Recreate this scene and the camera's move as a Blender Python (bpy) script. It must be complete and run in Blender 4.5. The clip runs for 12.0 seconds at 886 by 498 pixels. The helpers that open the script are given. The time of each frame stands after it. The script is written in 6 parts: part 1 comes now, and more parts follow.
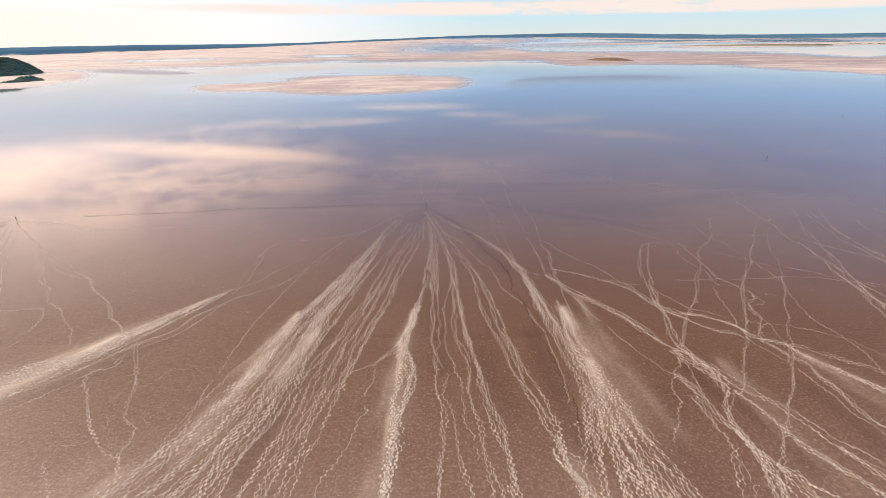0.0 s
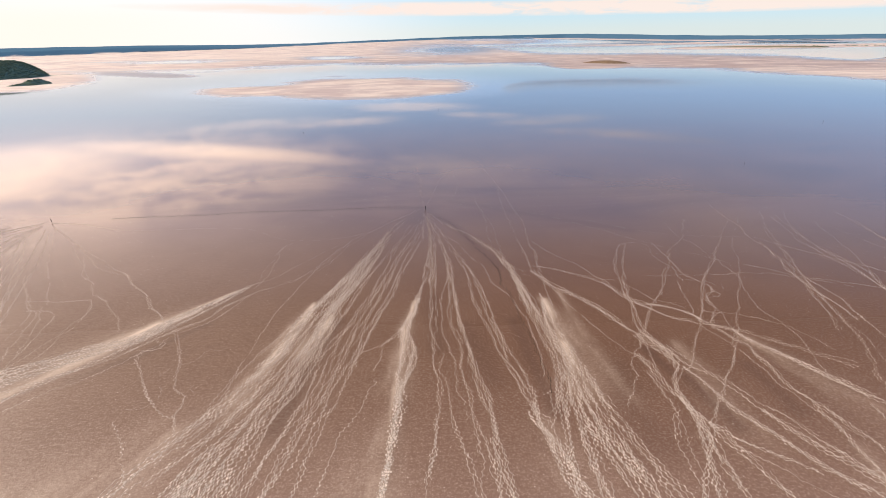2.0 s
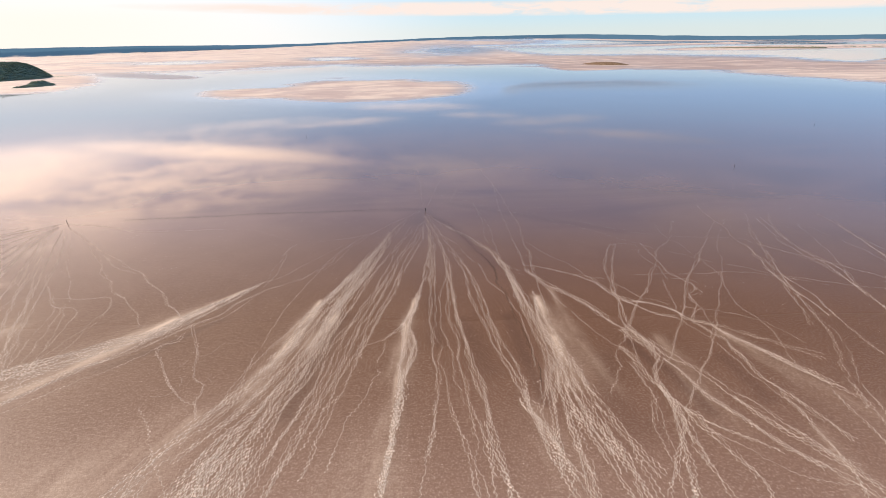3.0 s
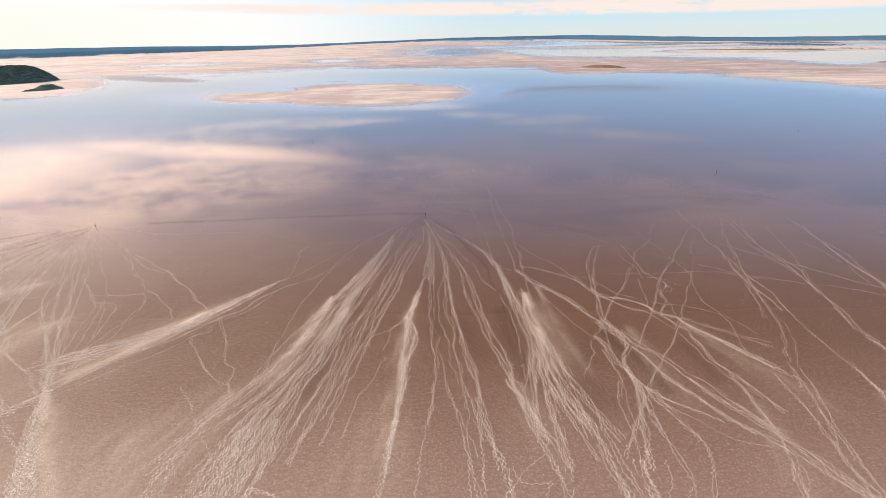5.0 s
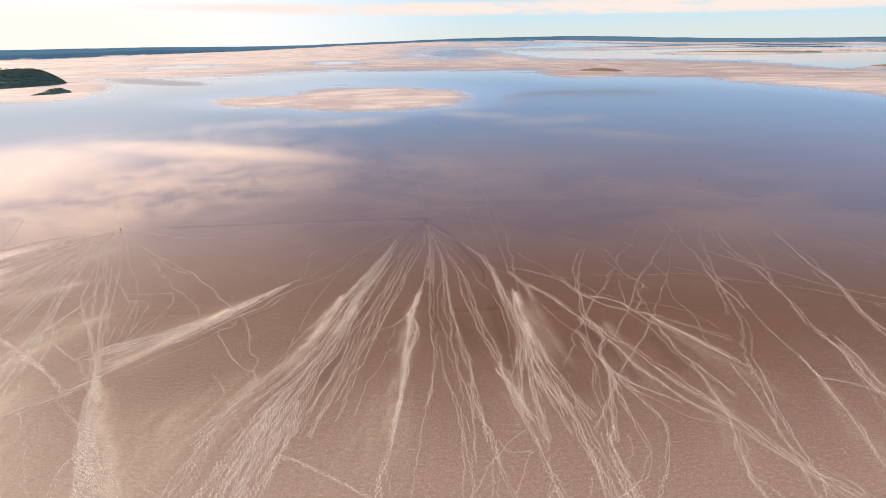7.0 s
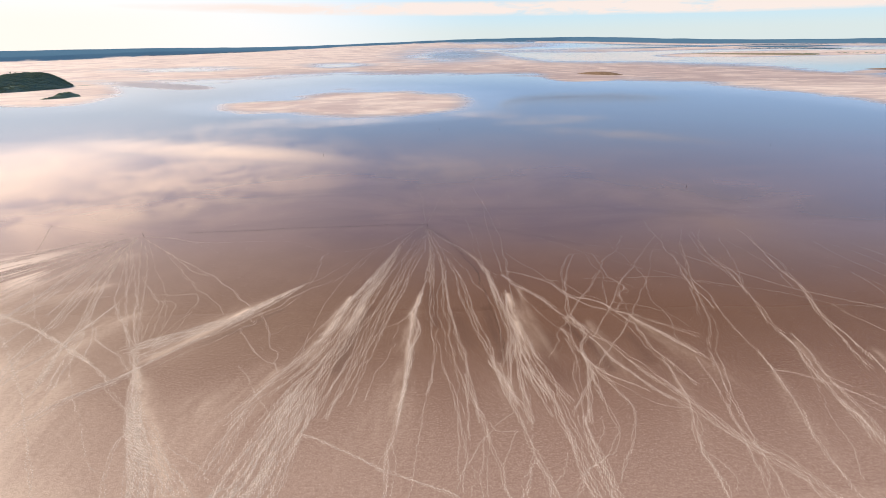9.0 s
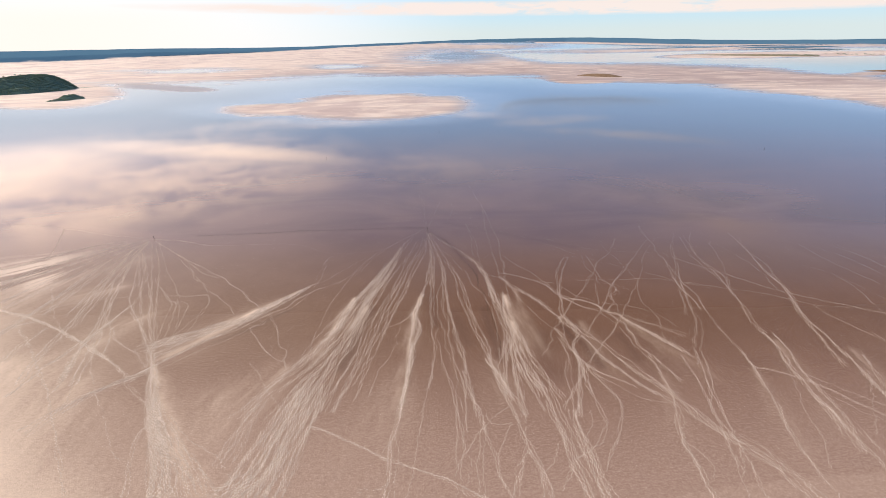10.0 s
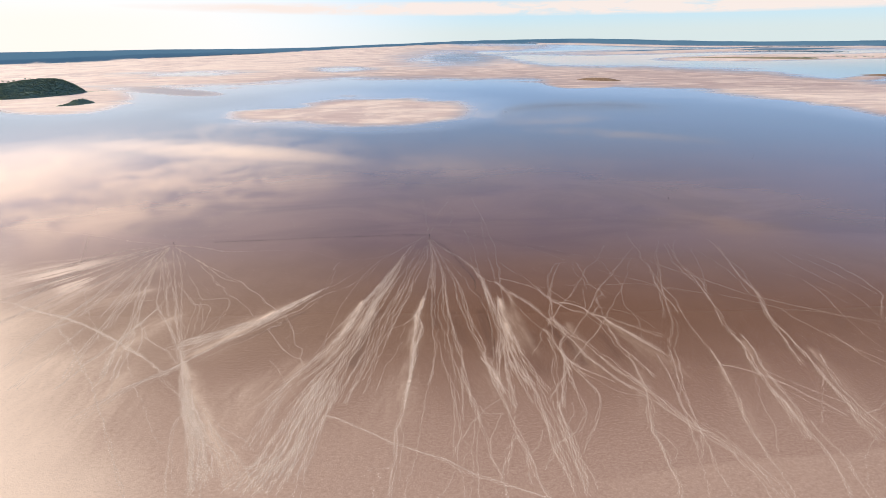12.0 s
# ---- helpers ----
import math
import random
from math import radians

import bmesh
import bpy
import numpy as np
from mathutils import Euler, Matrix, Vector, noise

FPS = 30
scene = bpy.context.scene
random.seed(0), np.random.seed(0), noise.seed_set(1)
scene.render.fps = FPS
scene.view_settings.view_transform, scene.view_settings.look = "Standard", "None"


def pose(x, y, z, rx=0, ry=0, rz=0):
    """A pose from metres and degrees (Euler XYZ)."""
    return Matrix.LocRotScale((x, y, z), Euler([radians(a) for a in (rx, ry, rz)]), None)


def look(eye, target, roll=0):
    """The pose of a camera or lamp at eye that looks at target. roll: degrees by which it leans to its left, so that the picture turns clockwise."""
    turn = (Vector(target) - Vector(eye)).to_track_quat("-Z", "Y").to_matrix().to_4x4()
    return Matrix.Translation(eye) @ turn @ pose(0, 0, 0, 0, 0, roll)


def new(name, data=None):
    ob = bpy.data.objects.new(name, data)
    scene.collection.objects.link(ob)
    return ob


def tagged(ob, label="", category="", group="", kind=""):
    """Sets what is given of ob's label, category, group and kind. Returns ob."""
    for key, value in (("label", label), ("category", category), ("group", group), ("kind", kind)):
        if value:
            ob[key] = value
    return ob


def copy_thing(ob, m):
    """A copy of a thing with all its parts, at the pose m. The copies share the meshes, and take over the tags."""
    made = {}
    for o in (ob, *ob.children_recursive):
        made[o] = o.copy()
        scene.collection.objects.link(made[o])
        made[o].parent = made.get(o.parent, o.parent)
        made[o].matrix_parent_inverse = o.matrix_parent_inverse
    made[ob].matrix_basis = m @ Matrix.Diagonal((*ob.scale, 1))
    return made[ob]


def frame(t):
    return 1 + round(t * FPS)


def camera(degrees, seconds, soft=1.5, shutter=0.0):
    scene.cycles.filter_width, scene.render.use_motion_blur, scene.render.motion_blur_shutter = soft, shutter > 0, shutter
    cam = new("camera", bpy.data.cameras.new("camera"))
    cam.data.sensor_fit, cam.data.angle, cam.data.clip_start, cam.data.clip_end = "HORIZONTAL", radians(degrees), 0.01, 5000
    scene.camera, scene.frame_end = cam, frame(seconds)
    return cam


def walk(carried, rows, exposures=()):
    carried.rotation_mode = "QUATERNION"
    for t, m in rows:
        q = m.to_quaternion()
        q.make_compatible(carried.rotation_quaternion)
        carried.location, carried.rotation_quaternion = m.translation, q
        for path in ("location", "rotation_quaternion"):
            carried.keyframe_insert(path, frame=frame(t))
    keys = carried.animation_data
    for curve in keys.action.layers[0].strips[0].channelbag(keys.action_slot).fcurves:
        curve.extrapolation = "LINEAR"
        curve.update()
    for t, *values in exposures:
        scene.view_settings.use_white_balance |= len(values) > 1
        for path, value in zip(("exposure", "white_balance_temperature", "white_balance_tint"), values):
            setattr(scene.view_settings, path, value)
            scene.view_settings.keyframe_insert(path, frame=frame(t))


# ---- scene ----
# ---------------------------------------------------------------- camera and its flight
cam = camera(86.05, 12.0, soft=0.55)
# seconds, x, y, z, pitch, roll, yaw: a drone that backs away over a salt lake and climbs
PATH = [
    (0.0, 0.0, 0.0, 54.0, -24.2, -1.104, 0.0),
    (1.0, 0.365, -6.974, 56.952, -24.2, -1.103, -0.002),
    (2.0, 0.73, -13.907, 60.014, -24.2, -1.101, 0.005),
    (3.0, 1.093, -20.807, 63.205, -24.201, -1.099, 0.022),
    (4.0, 1.457, -27.684, 66.539, -24.202, -1.096, 0.049),
    (5.0, 1.819, -34.547, 70.028, -24.203, -1.094, 0.086),
    (6.0, 2.18, -41.406, 73.692, -24.204, -1.091, 0.133),
    (7.0, 2.54, -48.271, 77.544, -24.205, -1.088, 0.189),
    (8.0, 2.9, -55.151, 81.598, -24.206, -1.085, 0.255),
    (9.0, 3.259, -62.056, 85.871, -24.208, -1.082, 0.332),
    (10.0, 3.618, -68.994, 90.378, -24.209, -1.078, 0.417),
    (11.0, 3.974, -75.976, 95.134, -24.211, -1.075, 0.513),
    (12.0, 4.331, -83.011, 100.153, -24.213, -1.071, 0.619),
]
walk(cam, [(t, pose(x, y, z, 90 + pitch, 0, yaw) @ pose(0, 0, 0, 0, 0, roll)) for t, x, y, z, pitch, roll, yaw in PATH],
     exposures=[(0.0, 0.73, 6830.0, 13.0), (8.0, 0.73, 6740.0, 12.5), (12.0, 0.72, 6600.0, 11.5)])

# ---------------------------------------------------------------- world, sun, exposure
SUN_AZIMUTH, SUN_ELEVATION = -69.0, 28.0     # degrees; azimuth clockwise from +y


def node(tree, kind, inputs=None):
    n = tree.nodes.new(kind)
    for key, value in (inputs or {}).items():
        if isinstance(value, bpy.types.NodeSocket):
            tree.links.new(value, n.inputs[key])
        else:
            n.inputs[key].default_value = value
    return n


def maths(tree, operation, a, b=0.0, c=0.0, clamp=False):
    n = node(tree, "ShaderNodeMath", {0: a, 1: b, 2: c})
    n.operation, n.use_clamp = operation, clamp
    return n.outputs[0]


def scaled(tree, vector, factors):
    n = node(tree, "ShaderNodeVectorMath", {0: vector, 1: factors})
    n.operation = "MULTIPLY"
    return n.outputs[0]


def ramp(tree, value, low, high, to_low=0.0, to_high=1.0):
    """A smooth step of value from low to high."""
    n = node(tree, "ShaderNodeMapRange", {"Value": value, "From Min": low, "From Max": high, "To Min": to_low, "To Max": to_high})
    n.interpolation_type = "SMOOTHSTEP"
    return n.outputs["Result"]


def mixed(tree, factor, a, b):
    n = node(tree, "ShaderNodeMix")
    n.data_type = "RGBA"
    for key, value in ((0, factor), (6, a), (7, b)):
        if isinstance(value, bpy.types.NodeSocket):
            tree.links.new(value, n.inputs[key])
        else:
            n.inputs[key].default_value = value
    return n.outputs[2]


def speckle(tree, vector, scale, detail=4.0, roughness=0.55, distortion=0.0):
    return node(tree, "ShaderNodeTexNoise", {"Vector": vector, "Scale": scale, "Detail": detail, "Roughness": roughness, "Distortion": distortion}).outputs["Fac"]


def make_world():
    world = bpy.data.worlds.new("sky")
    world.use_nodes = True
    scene.world = world
    t = world.node_tree
    t.nodes.clear()
    sky = node(t, "ShaderNodeTexSky")
    sky.sky_type, sky.sun_disc = "NISHITA", False
    sky.sun_elevation, sky.sun_rotation = radians(SUN_ELEVATION), radians(SUN_AZIMUTH)
    sky.altitude, sky.air_density, sky.dust_density, sky.ozone_density = 300.0, 0.65, 0.1, 4.0
    way = node(t, "ShaderNodeTexCoord").outputs["Generated"]
    xyz = node(t, "ShaderNodeSeparateXYZ", {0: way})
    x, y, z = xyz.outputs
    azimuth = maths(t, "MULTIPLY", maths(t, "ARCTAN2", x, y), 57.2958)
    height = maths(t, "MULTIPLY", maths(t, "ARCSINE", z), 57.2958)
    place = node(t, "ShaderNodeCombineXYZ", {0: maths(t, "MULTIPLY", azimuth, 0.045), 1: maths(t, "MULTIPLY", height, 0.2)}).outputs[0]
    broad = speckle(t, place, 1.0, 5.0, 0.55, 0.6)
    fine = speckle(t, place, 2.6, 6.0, 0.6, 0.8)

    def bank(az, el, wide, tall, lean=0.0):
        """A soft oval of cloud round one direction: 1 in the middle, 0 at its rim and beyond."""
        da = maths(t, "SUBTRACT", azimuth, az)
        de = maths(t, "SUBTRACT", maths(t, "SUBTRACT", height, el), maths(t, "MULTIPLY", da, lean))
        r = maths(t, "ADD", maths(t, "POWER", maths(t, "DIVIDE", da, wide), 2.0), maths(t, "POWER", maths(t, "DIVIDE", de, tall), 2.0))
        return maths(t, "SUBTRACT", 1.0, r, clamp=True)

    wisp = speckle(t, place, 6.5, 6.0, 0.65, 1.0)
    shape = maths(t, "ADD", maths(t, "ADD", maths(t, "MULTIPLY", broad, 0.36), maths(t, "MULTIPLY", fine, 0.34)), maths(t, "MULTIPLY", wisp, 0.3))
    firm, torn = ramp(t, shape, 0.10, 0.58), ramp(t, shape, 0.33, 0.60)
    cloud = maths(t, "MULTIPLY", firm, maths(t, "MULTIPLY", bank(-25, 11.1, 18, 1.3, 0.16), 0.95))      # long bright streak
    cloud = maths(t, "MAXIMUM", cloud, maths(t, "MULTIPLY", firm, maths(t, "MULTIPLY", bank(-50, 11.0, 24, 3.6), 1.1)))
    cloud = maths(t, "MAXIMUM", cloud, maths(t, "MULTIPLY", firm, maths(t, "MULTIPLY", bank(-46, 19.0, 44, 13.0), 0.55)))
    for az, el, wide, tall, lean, amount in ((-44, 14.5, 40, 7.5, 0.0, 1.0), (-22, 8.5, 13, 0.6, 0.0, 0.35), (12.7, 9.0, 7.5, 0.55, -0.07, 0.5),
                                             (-3, 7.4, 9, 0.5, 0.02, 0.5), (5, 8.5, 6, 0.45, 0.03, 0.4), (-12, 8.9, 9, 0.5, -0.02, 0.45), (-4, 14.5, 26, 2.2, 0.02, 0.35), (20, 10.3, 12, 0.5, 0.02, 0.45), (15, 2.45, 48, 0.8, -0.012, 2.2), (30, 16.8, 24, 3.0, 0.0, 0.35), (31, 18.9, 12, 1.5, -0.05, 0.9), (2, 19.0, 60, 9.0, 0.0, 0.24)):
        cloud = maths(t, "MAXIMUM", cloud, maths(t, "MULTIPLY", torn, maths(t, "MULTIPLY", bank(az, el, wide, tall, lean), amount)))
    cloud = maths(t, "MINIMUM", cloud, 0.92)
    sunward = maths(t, "MULTIPLY", ramp(t, azimuth, 34, -45), ramp(t, height, 4, 8.5))      # clouds by the sun glare
    lit = mixed(t, sunward, (5.9, 5.2, 4.85, 1.0), (21.0, 16.6, 13.8, 1.0))
    away = ramp(t, azimuth, -48, 5, 0.35, 1.0)
    veil = mixed(t, maths(t, "MULTIPLY", away, ramp(t, height, 48, 15, 0.0, 0.6)), sky.outputs[0], (3.05, 4.75, 7.35, 1.0))      # thin high haze
    veil = mixed(t, maths(t, "MULTIPLY", away, ramp(t, height, 6, 2.5, 0.0, 0.75)), veil, (3.7, 4.95, 5.25, 1.0))              # milky band over the horizon
    veil = mixed(t, maths(t, "MULTIPLY", away, ramp(t, height, 1.9, 0.0, 0.0, 0.6)), veil, (4.55, 4.9, 4.6, 1.0))
    pale = maths(t, "MULTIPLY", ramp(t, azimuth, 6, -32), ramp(t, height, 13, 6))
    veil = mixed(t, maths(t, "MULTIPLY", pale, 0.9), veil, (5.7, 6.5, 7.5, 1.0))              # pale blue thins out towards the sun
    warm = maths(t, "MULTIPLY", ramp(t, azimuth, 10, -40), ramp(t, height, 7, 1.5))
    veil = mixed(t, maths(t, "MULTIPLY", warm, 0.85), veil, (6.4, 5.9, 5.25, 1.0))              # cream glare under the sun
    colour = mixed(t, cloud, veil, lit)
    back = node(t, "ShaderNodeBackground", {"Color": colour, "Strength": 0.1})
    node(t, "ShaderNodeOutputWorld", {"Surface": back.outputs[0]})


make_world()
sun = new("sun", bpy.data.lights.new("sun", "SUN"))
sun.data.energy, sun.data.angle, sun.data.color = 3.6, radians(0.5), (1.0, 0.88, 0.73)
a, e = radians(SUN_AZIMUTH), radians(SUN_ELEVATION)
sun.matrix_world = look((0, 0, 300), Vector((0, 0, 300)) - Vector((math.sin(a) * math.cos(e), math.cos(a) * math.cos(e), math.sin(e))))

# ---------------------------------------------------------------- plain tools


def hashed(ix, iy, seed):
    h = (ix * 374761393 + iy * 668265263 + seed * 974634777) & 0x7FFFFFFF
    h = ((h ^ (h >> 13)) * 1274126177) & 0x7FFFFFFF
    return ((h ^ (h >> 16)) & 0xFFFF) / 65535.0


def lumps(x, y, size, seed=0, octaves=4):
    """Fractal noise about 0, within -1 to 1, of lumps that wide in metres."""
    total, gain = 0.0, 0.5
    for k in range(octaves):
        u, v = np.asarray(x) / size, np.asarray(y) / size
        iu, iv = np.floor(u).astype(np.int64), np.floor(v).astype(np.int64)
        fu, fv = u - iu, v - iv
        fu, fv = fu * fu * (3 - 2 * fu), fv * fv * (3 - 2 * fv)
        low = hashed(iu, iv, seed + k) * (1 - fu) + hashed(iu + 1, iv, seed + k) * fu
        top = hashed(iu, iv + 1, seed + k) * (1 - fu) + hashed(iu + 1, iv + 1, seed + k) * fu
        total = total + gain * (2 * (low * (1 - fv) + top * fv) - 1)
        size, gain = size / 2.03, gain / 2
    return total


def oval(x, y, cx, cy, rx, ry, turn=0.0):
    """1 at the middle, 0 on the rim, below 0 outside."""
    c, s = math.cos(radians(turn)), math.sin(radians(turn))
    u, v = (x - cx) * c + (y - cy) * s, -(x - cx) * s + (y - cy) * c
    return 1 - np.sqrt((u / rx) ** 2 + (v / ry) ** 2)


def steps(value, low, high):
    k = np.clip((value - low) / (high - low), 0, 1)
    return k * k * (3 - 2 * k)



# ---------------------------------------------------------------- materials


def surface(name):
    m = bpy.data.materials.new(name)
    m.use_nodes = True
    t = m.node_tree
    return m, t, t.nodes["Principled BSDF"], node(t, "ShaderNodeNewGeometry").outputs["Position"]


def plug(t, shader, **sockets):
    for key, value in sockets.items():
        key = key.replace("_", " ")
        if isinstance(value, bpy.types.NodeSocket):
            t.links.new(value, shader.inputs[key])
        else:
            shader.inputs[key].default_value = value


def attribute(t, name):
    n = node(t, "ShaderNodeAttribute")
    n.attribute_name = name
    return n.outputs["Fac"]


def make_lakebed():
    m, t, b, p = surface("lakebed")
    grain = speckle(t, p, 2.4, 6.0, 0.78)
    patch = speckle(t, p, 0.06, 5.0, 0.6, 0.4)
    mottle = speckle(t, scaled(t, p, (0.7, 1.3, 1.0)), 1.1, 4.0, 0.7, 0.3)      # wind ripples in the crust
    wide = speckle(t, p, 0.011, 6.0, 0.6, 0.8)
    far = speckle(t, p, 0.005, 8.0, 0.62, 1.2)
    dry_at = attribute(t, "dry")
    film = speckle(t, scaled(t, p, (0.4, 1.0, 1.0)), 0.022, 6.0, 0.6, 1.0)
    mud = mixed(t, maths(t, "MULTIPLY", ramp(t, patch, 0.35, 0.7), 0.35), (0.159, 0.080, 0.045, 1), (0.200, 0.105, 0.062, 1))
    sunk = mixed(t, ramp(t, film, 0.35, 0.65), (0.122, 0.062, 0.052, 1), (0.160, 0.084, 0.068, 1))
    sunk = mixed(t, ramp(t, node(t, "ShaderNodeSeparateXYZ", {0: p}).outputs[1], 220, 460), sunk, (0.100, 0.090, 0.090, 1))      # the bed's colour turns greyer farther out
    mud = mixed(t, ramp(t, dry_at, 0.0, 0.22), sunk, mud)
    mud = mixed(t, maths(t, "MULTIPLY", ramp(t, dry_at, 0.5, 1.05), ramp(t, mottle, 0.3, 0.7, 0.75, 1.0)), mud, (0.335, 0.213, 0.164, 1))
    grit = maths(t, "MULTIPLY", ramp(t, grain, 0.50, 0.59), ramp(t, mottle, 0.3, 0.7, 0.2, 0.6))
    grit = maths(t, "MULTIPLY", grit, ramp(t, dry_at, 0.1, 1.0, 0.0, 1.0))
    mud = mixed(t, grit, mud, (0.50, 0.37, 0.28, 1))
    mud = mixed(t, attribute(t, "moist"), mud, (0.085, 0.043, 0.030, 1))
    salt = attribute(t, "salt")
    salt = maths(t, "MULTIPLY", salt, ramp(t, maths(t, "ADD", maths(t, "ADD", maths(t, "MULTIPLY", speckle(t, p, 1.1, 4.0, 0.7), 0.6), maths(t, "MULTIPLY", grain, 0.5)), maths(t, "MULTIPLY", salt, 0.5)), 0.5, 0.95))
    colour = mixed(t, salt, mud, (0.78, 0.64, 0.49, 1))
    crust = maths(t, "MULTIPLY", attribute(t, "crust"), ramp(t, maths(t, "ADD", maths(t, "ADD", maths(t, "MULTIPLY", patch, 0.12), maths(t, "MULTIPLY", mottle, 0.43)), maths(t, "ADD", maths(t, "MULTIPLY", grain, 0.45), maths(t, "MULTIPLY", attribute(t, "crust"), 0.2))), 0.34, 0.68, 0.42, 1.0))
    colour = mixed(t, crust, colour, (0.84, 0.655, 0.49, 1))
    colour = mixed(t, maths(t, "MULTIPLY", attribute(t, "shoal"), 0.85), colour, (0.40, 0.35, 0.35, 1))
    colour = mixed(t, ramp(t, attribute(t, "ruffled"), 0.45, 0.9), colour, (0.045, 0.12, 0.19, 1))      # reflected sky blue of the ruffled pool, mixed into its base colour
    drawn = scaled(t, p, (0.45, 1.0, 1.0))       # tide lines run along x
    strewn = speckle(t, drawn, 0.011, 6.0, 0.6, 0.8)
    sand_at = maths(t, "ADD", attribute(t, "sand"), maths(t, "MULTIPLY", maths(t, "SUBTRACT", strewn, 0.5), 0.5))
    sand = ramp(t, sand_at, -0.19, 0.23)
    lines = speckle(t, drawn, 0.015, 8.0, 0.66, 1.6)
    colour = mixed(t, ramp(t, sand_at, -0.75, -0.2, 0.0, 0.5), colour, (0.30, 0.32, 0.335, 1))      # shallows over pale sand
    sand_colour = mixed(t, ramp(t, lines, 0.34, 0.62), (0.66, 0.50, 0.41, 1), (0.87, 0.71, 0.57, 1))
    sand_colour = mixed(t, maths(t, "MULTIPLY", ramp(t, far, 0.47, 0.62), 0.6), sand_colour, (0.50, 0.36, 0.32, 1))
    sand_colour = mixed(t, maths(t, "MULTIPLY", ramp(t, speckle(t, drawn, 0.05, 6.0, 0.65), 0.55, 0.66), 0.6), sand_colour, (0.86, 0.74, 0.60, 1))
    damp = maths(t, "MULTIPLY", ramp(t, node(t, "ShaderNodeSeparateXYZ", {0: p}).outputs[0], -950, -50), ramp(t, lines, 0.62, 0.4, 0.35, 0.95))
    damp = maths(t, "MULTIPLY", damp, ramp(t, node(t, "ShaderNodeSeparateXYZ", {0: p}).outputs[1], 1800, 1350, 0.15, 1.0))
    damp = maths(t, "MULTIPLY", damp, ramp(t, node(t, "ShaderNodeSeparateXYZ", {0: p}).outputs[1], 720, 900, 0.3, 1.0))
    sand_colour = mixed(t, damp, sand_colour, (0.43, 0.31, 0.262, 1))      # flats that dry out last
    colour = mixed(t, sand, colour, sand_colour)
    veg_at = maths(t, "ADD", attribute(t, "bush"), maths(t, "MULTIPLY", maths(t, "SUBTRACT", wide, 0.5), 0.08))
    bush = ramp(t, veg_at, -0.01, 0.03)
    # wooded far land, its colour shifted to blue for the haze before it
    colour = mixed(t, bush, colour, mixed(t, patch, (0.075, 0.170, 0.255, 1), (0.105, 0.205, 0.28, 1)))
    shoal = attribute(t, "shoal")
    dry = maths(t, "MAXIMUM", maths(t, "MAXIMUM", maths(t, "POWER", sand, 1.1), bush), salt)
    rough = maths(t, "ADD", maths(t, "ADD", 0.035, maths(t, "MULTIPLY", shoal, 0.45)), maths(t, "MULTIPLY", dry_at, 0.5))
    ripple = maths(t, "MULTIPLY", attribute(t, "ruffled"), ramp(t, lines, 0.36, 0.6, 0.1, 0.3))
    rough = maths(t, "ADD", rough, maths(t, "MULTIPLY", attribute(t, "dull"), 0.15))
    rough = maths(t, "ADD", rough, ramp(t, node(t, "ShaderNodeSeparateXYZ", {0: p}).outputs[1], 900, 1500, 0.0, 0.03))
    rough = maths(t, "ADD", maths(t, "ADD", rough, ripple), maths(t, "MULTIPLY", dry, 0.6), clamp=True)      # wind ruffles the open water
    bump = node(t, "ShaderNodeBump", {"Height": speckle(t, p, 2.1, 5.0, 0.7), "Strength": maths(t, "MULTIPLY", dry_at, 0.8), "Distance": 0.13})
    plug(t, b, Base_Color=colour, Roughness=rough, IOR=1.35, Specular_IOR_Level=maths(t, "MULTIPLY", ramp(t, dry_at, 0.06, 0.5, 0.5, 0.08), maths(t, "MULTIPLY", ramp(t, bush, 0.0, 1.0, 1.0, 0.0), maths(t, "SUBTRACT", 1.0, maths(t, "MULTIPLY", attribute(t, "dull"), 0.6)))), Normal=bump.outputs[0])
    return m


def make_plain(name, low, high, roughness, scale=1.5, bump=0.3, distance=0.1, metallic=0.0, gloss=0.2):
    m, t, b, p = surface(name)
    n1, n2 = speckle(t, p, scale, 5.0, 0.6), speckle(t, p, scale * 7, 3.0, 0.6)
    mix = maths(t, "ADD", maths(t, "MULTIPLY", n1, 0.65), maths(t, "MULTIPLY", n2, 0.35))
    plug(t, b, Base_Color=mixed(t, ramp(t, mix, 0.35, 0.65), (*low, 1), (*high, 1)), Roughness=roughness, Metallic=metallic, Specular_IOR_Level=gloss,
         Normal=node(t, "ShaderNodeBump", {"Height": n2, "Strength": bump, "Distance": distance}).outputs[0])
    return m


def make_crust(name, wet, damp, dry, scale):
    """Salt crust broken by feet: grey and muddy where the film of water stands, white where the bed has dried (nearer the rim)."""
    m, t, b, p = surface(name)
    n1, n2 = speckle(t, p, scale, 5.0, 0.6), speckle(t, p, scale * 7, 3.0, 0.6)
    mix = maths(t, "ADD", maths(t, "MULTIPLY", n1, 0.65), maths(t, "MULTIPLY", n2, 0.35))
    low, (x, y, _) = ramp(t, mix, 0.35, 0.65, 0.72, 1.18), node(t, "ShaderNodeSeparateXYZ", {0: p}).outputs
    high = maths(t, "SUBTRACT", y, ramp(t, x, -60, -125, 0.0, 55.0))       # the film of water ends sooner towards -x
    colour = mixed(t, ramp(t, high, 18, 75), (*dry, 1), (*damp, 1))
    colour = mixed(t, ramp(t, high, 80, 140), colour, (*wet, 1))
    colour = scaled(t, colour, node(t, "ShaderNodeCombineXYZ", {0: low, 1: low, 2: low}).outputs[0])
    plug(t, b, Base_Color=colour, Roughness=0.88, Specular_IOR_Level=0.15,
         Normal=node(t, "ShaderNodeBump", {"Height": n2, "Strength": 0.3, "Distance": 0.05}).outputs[0])
    return m


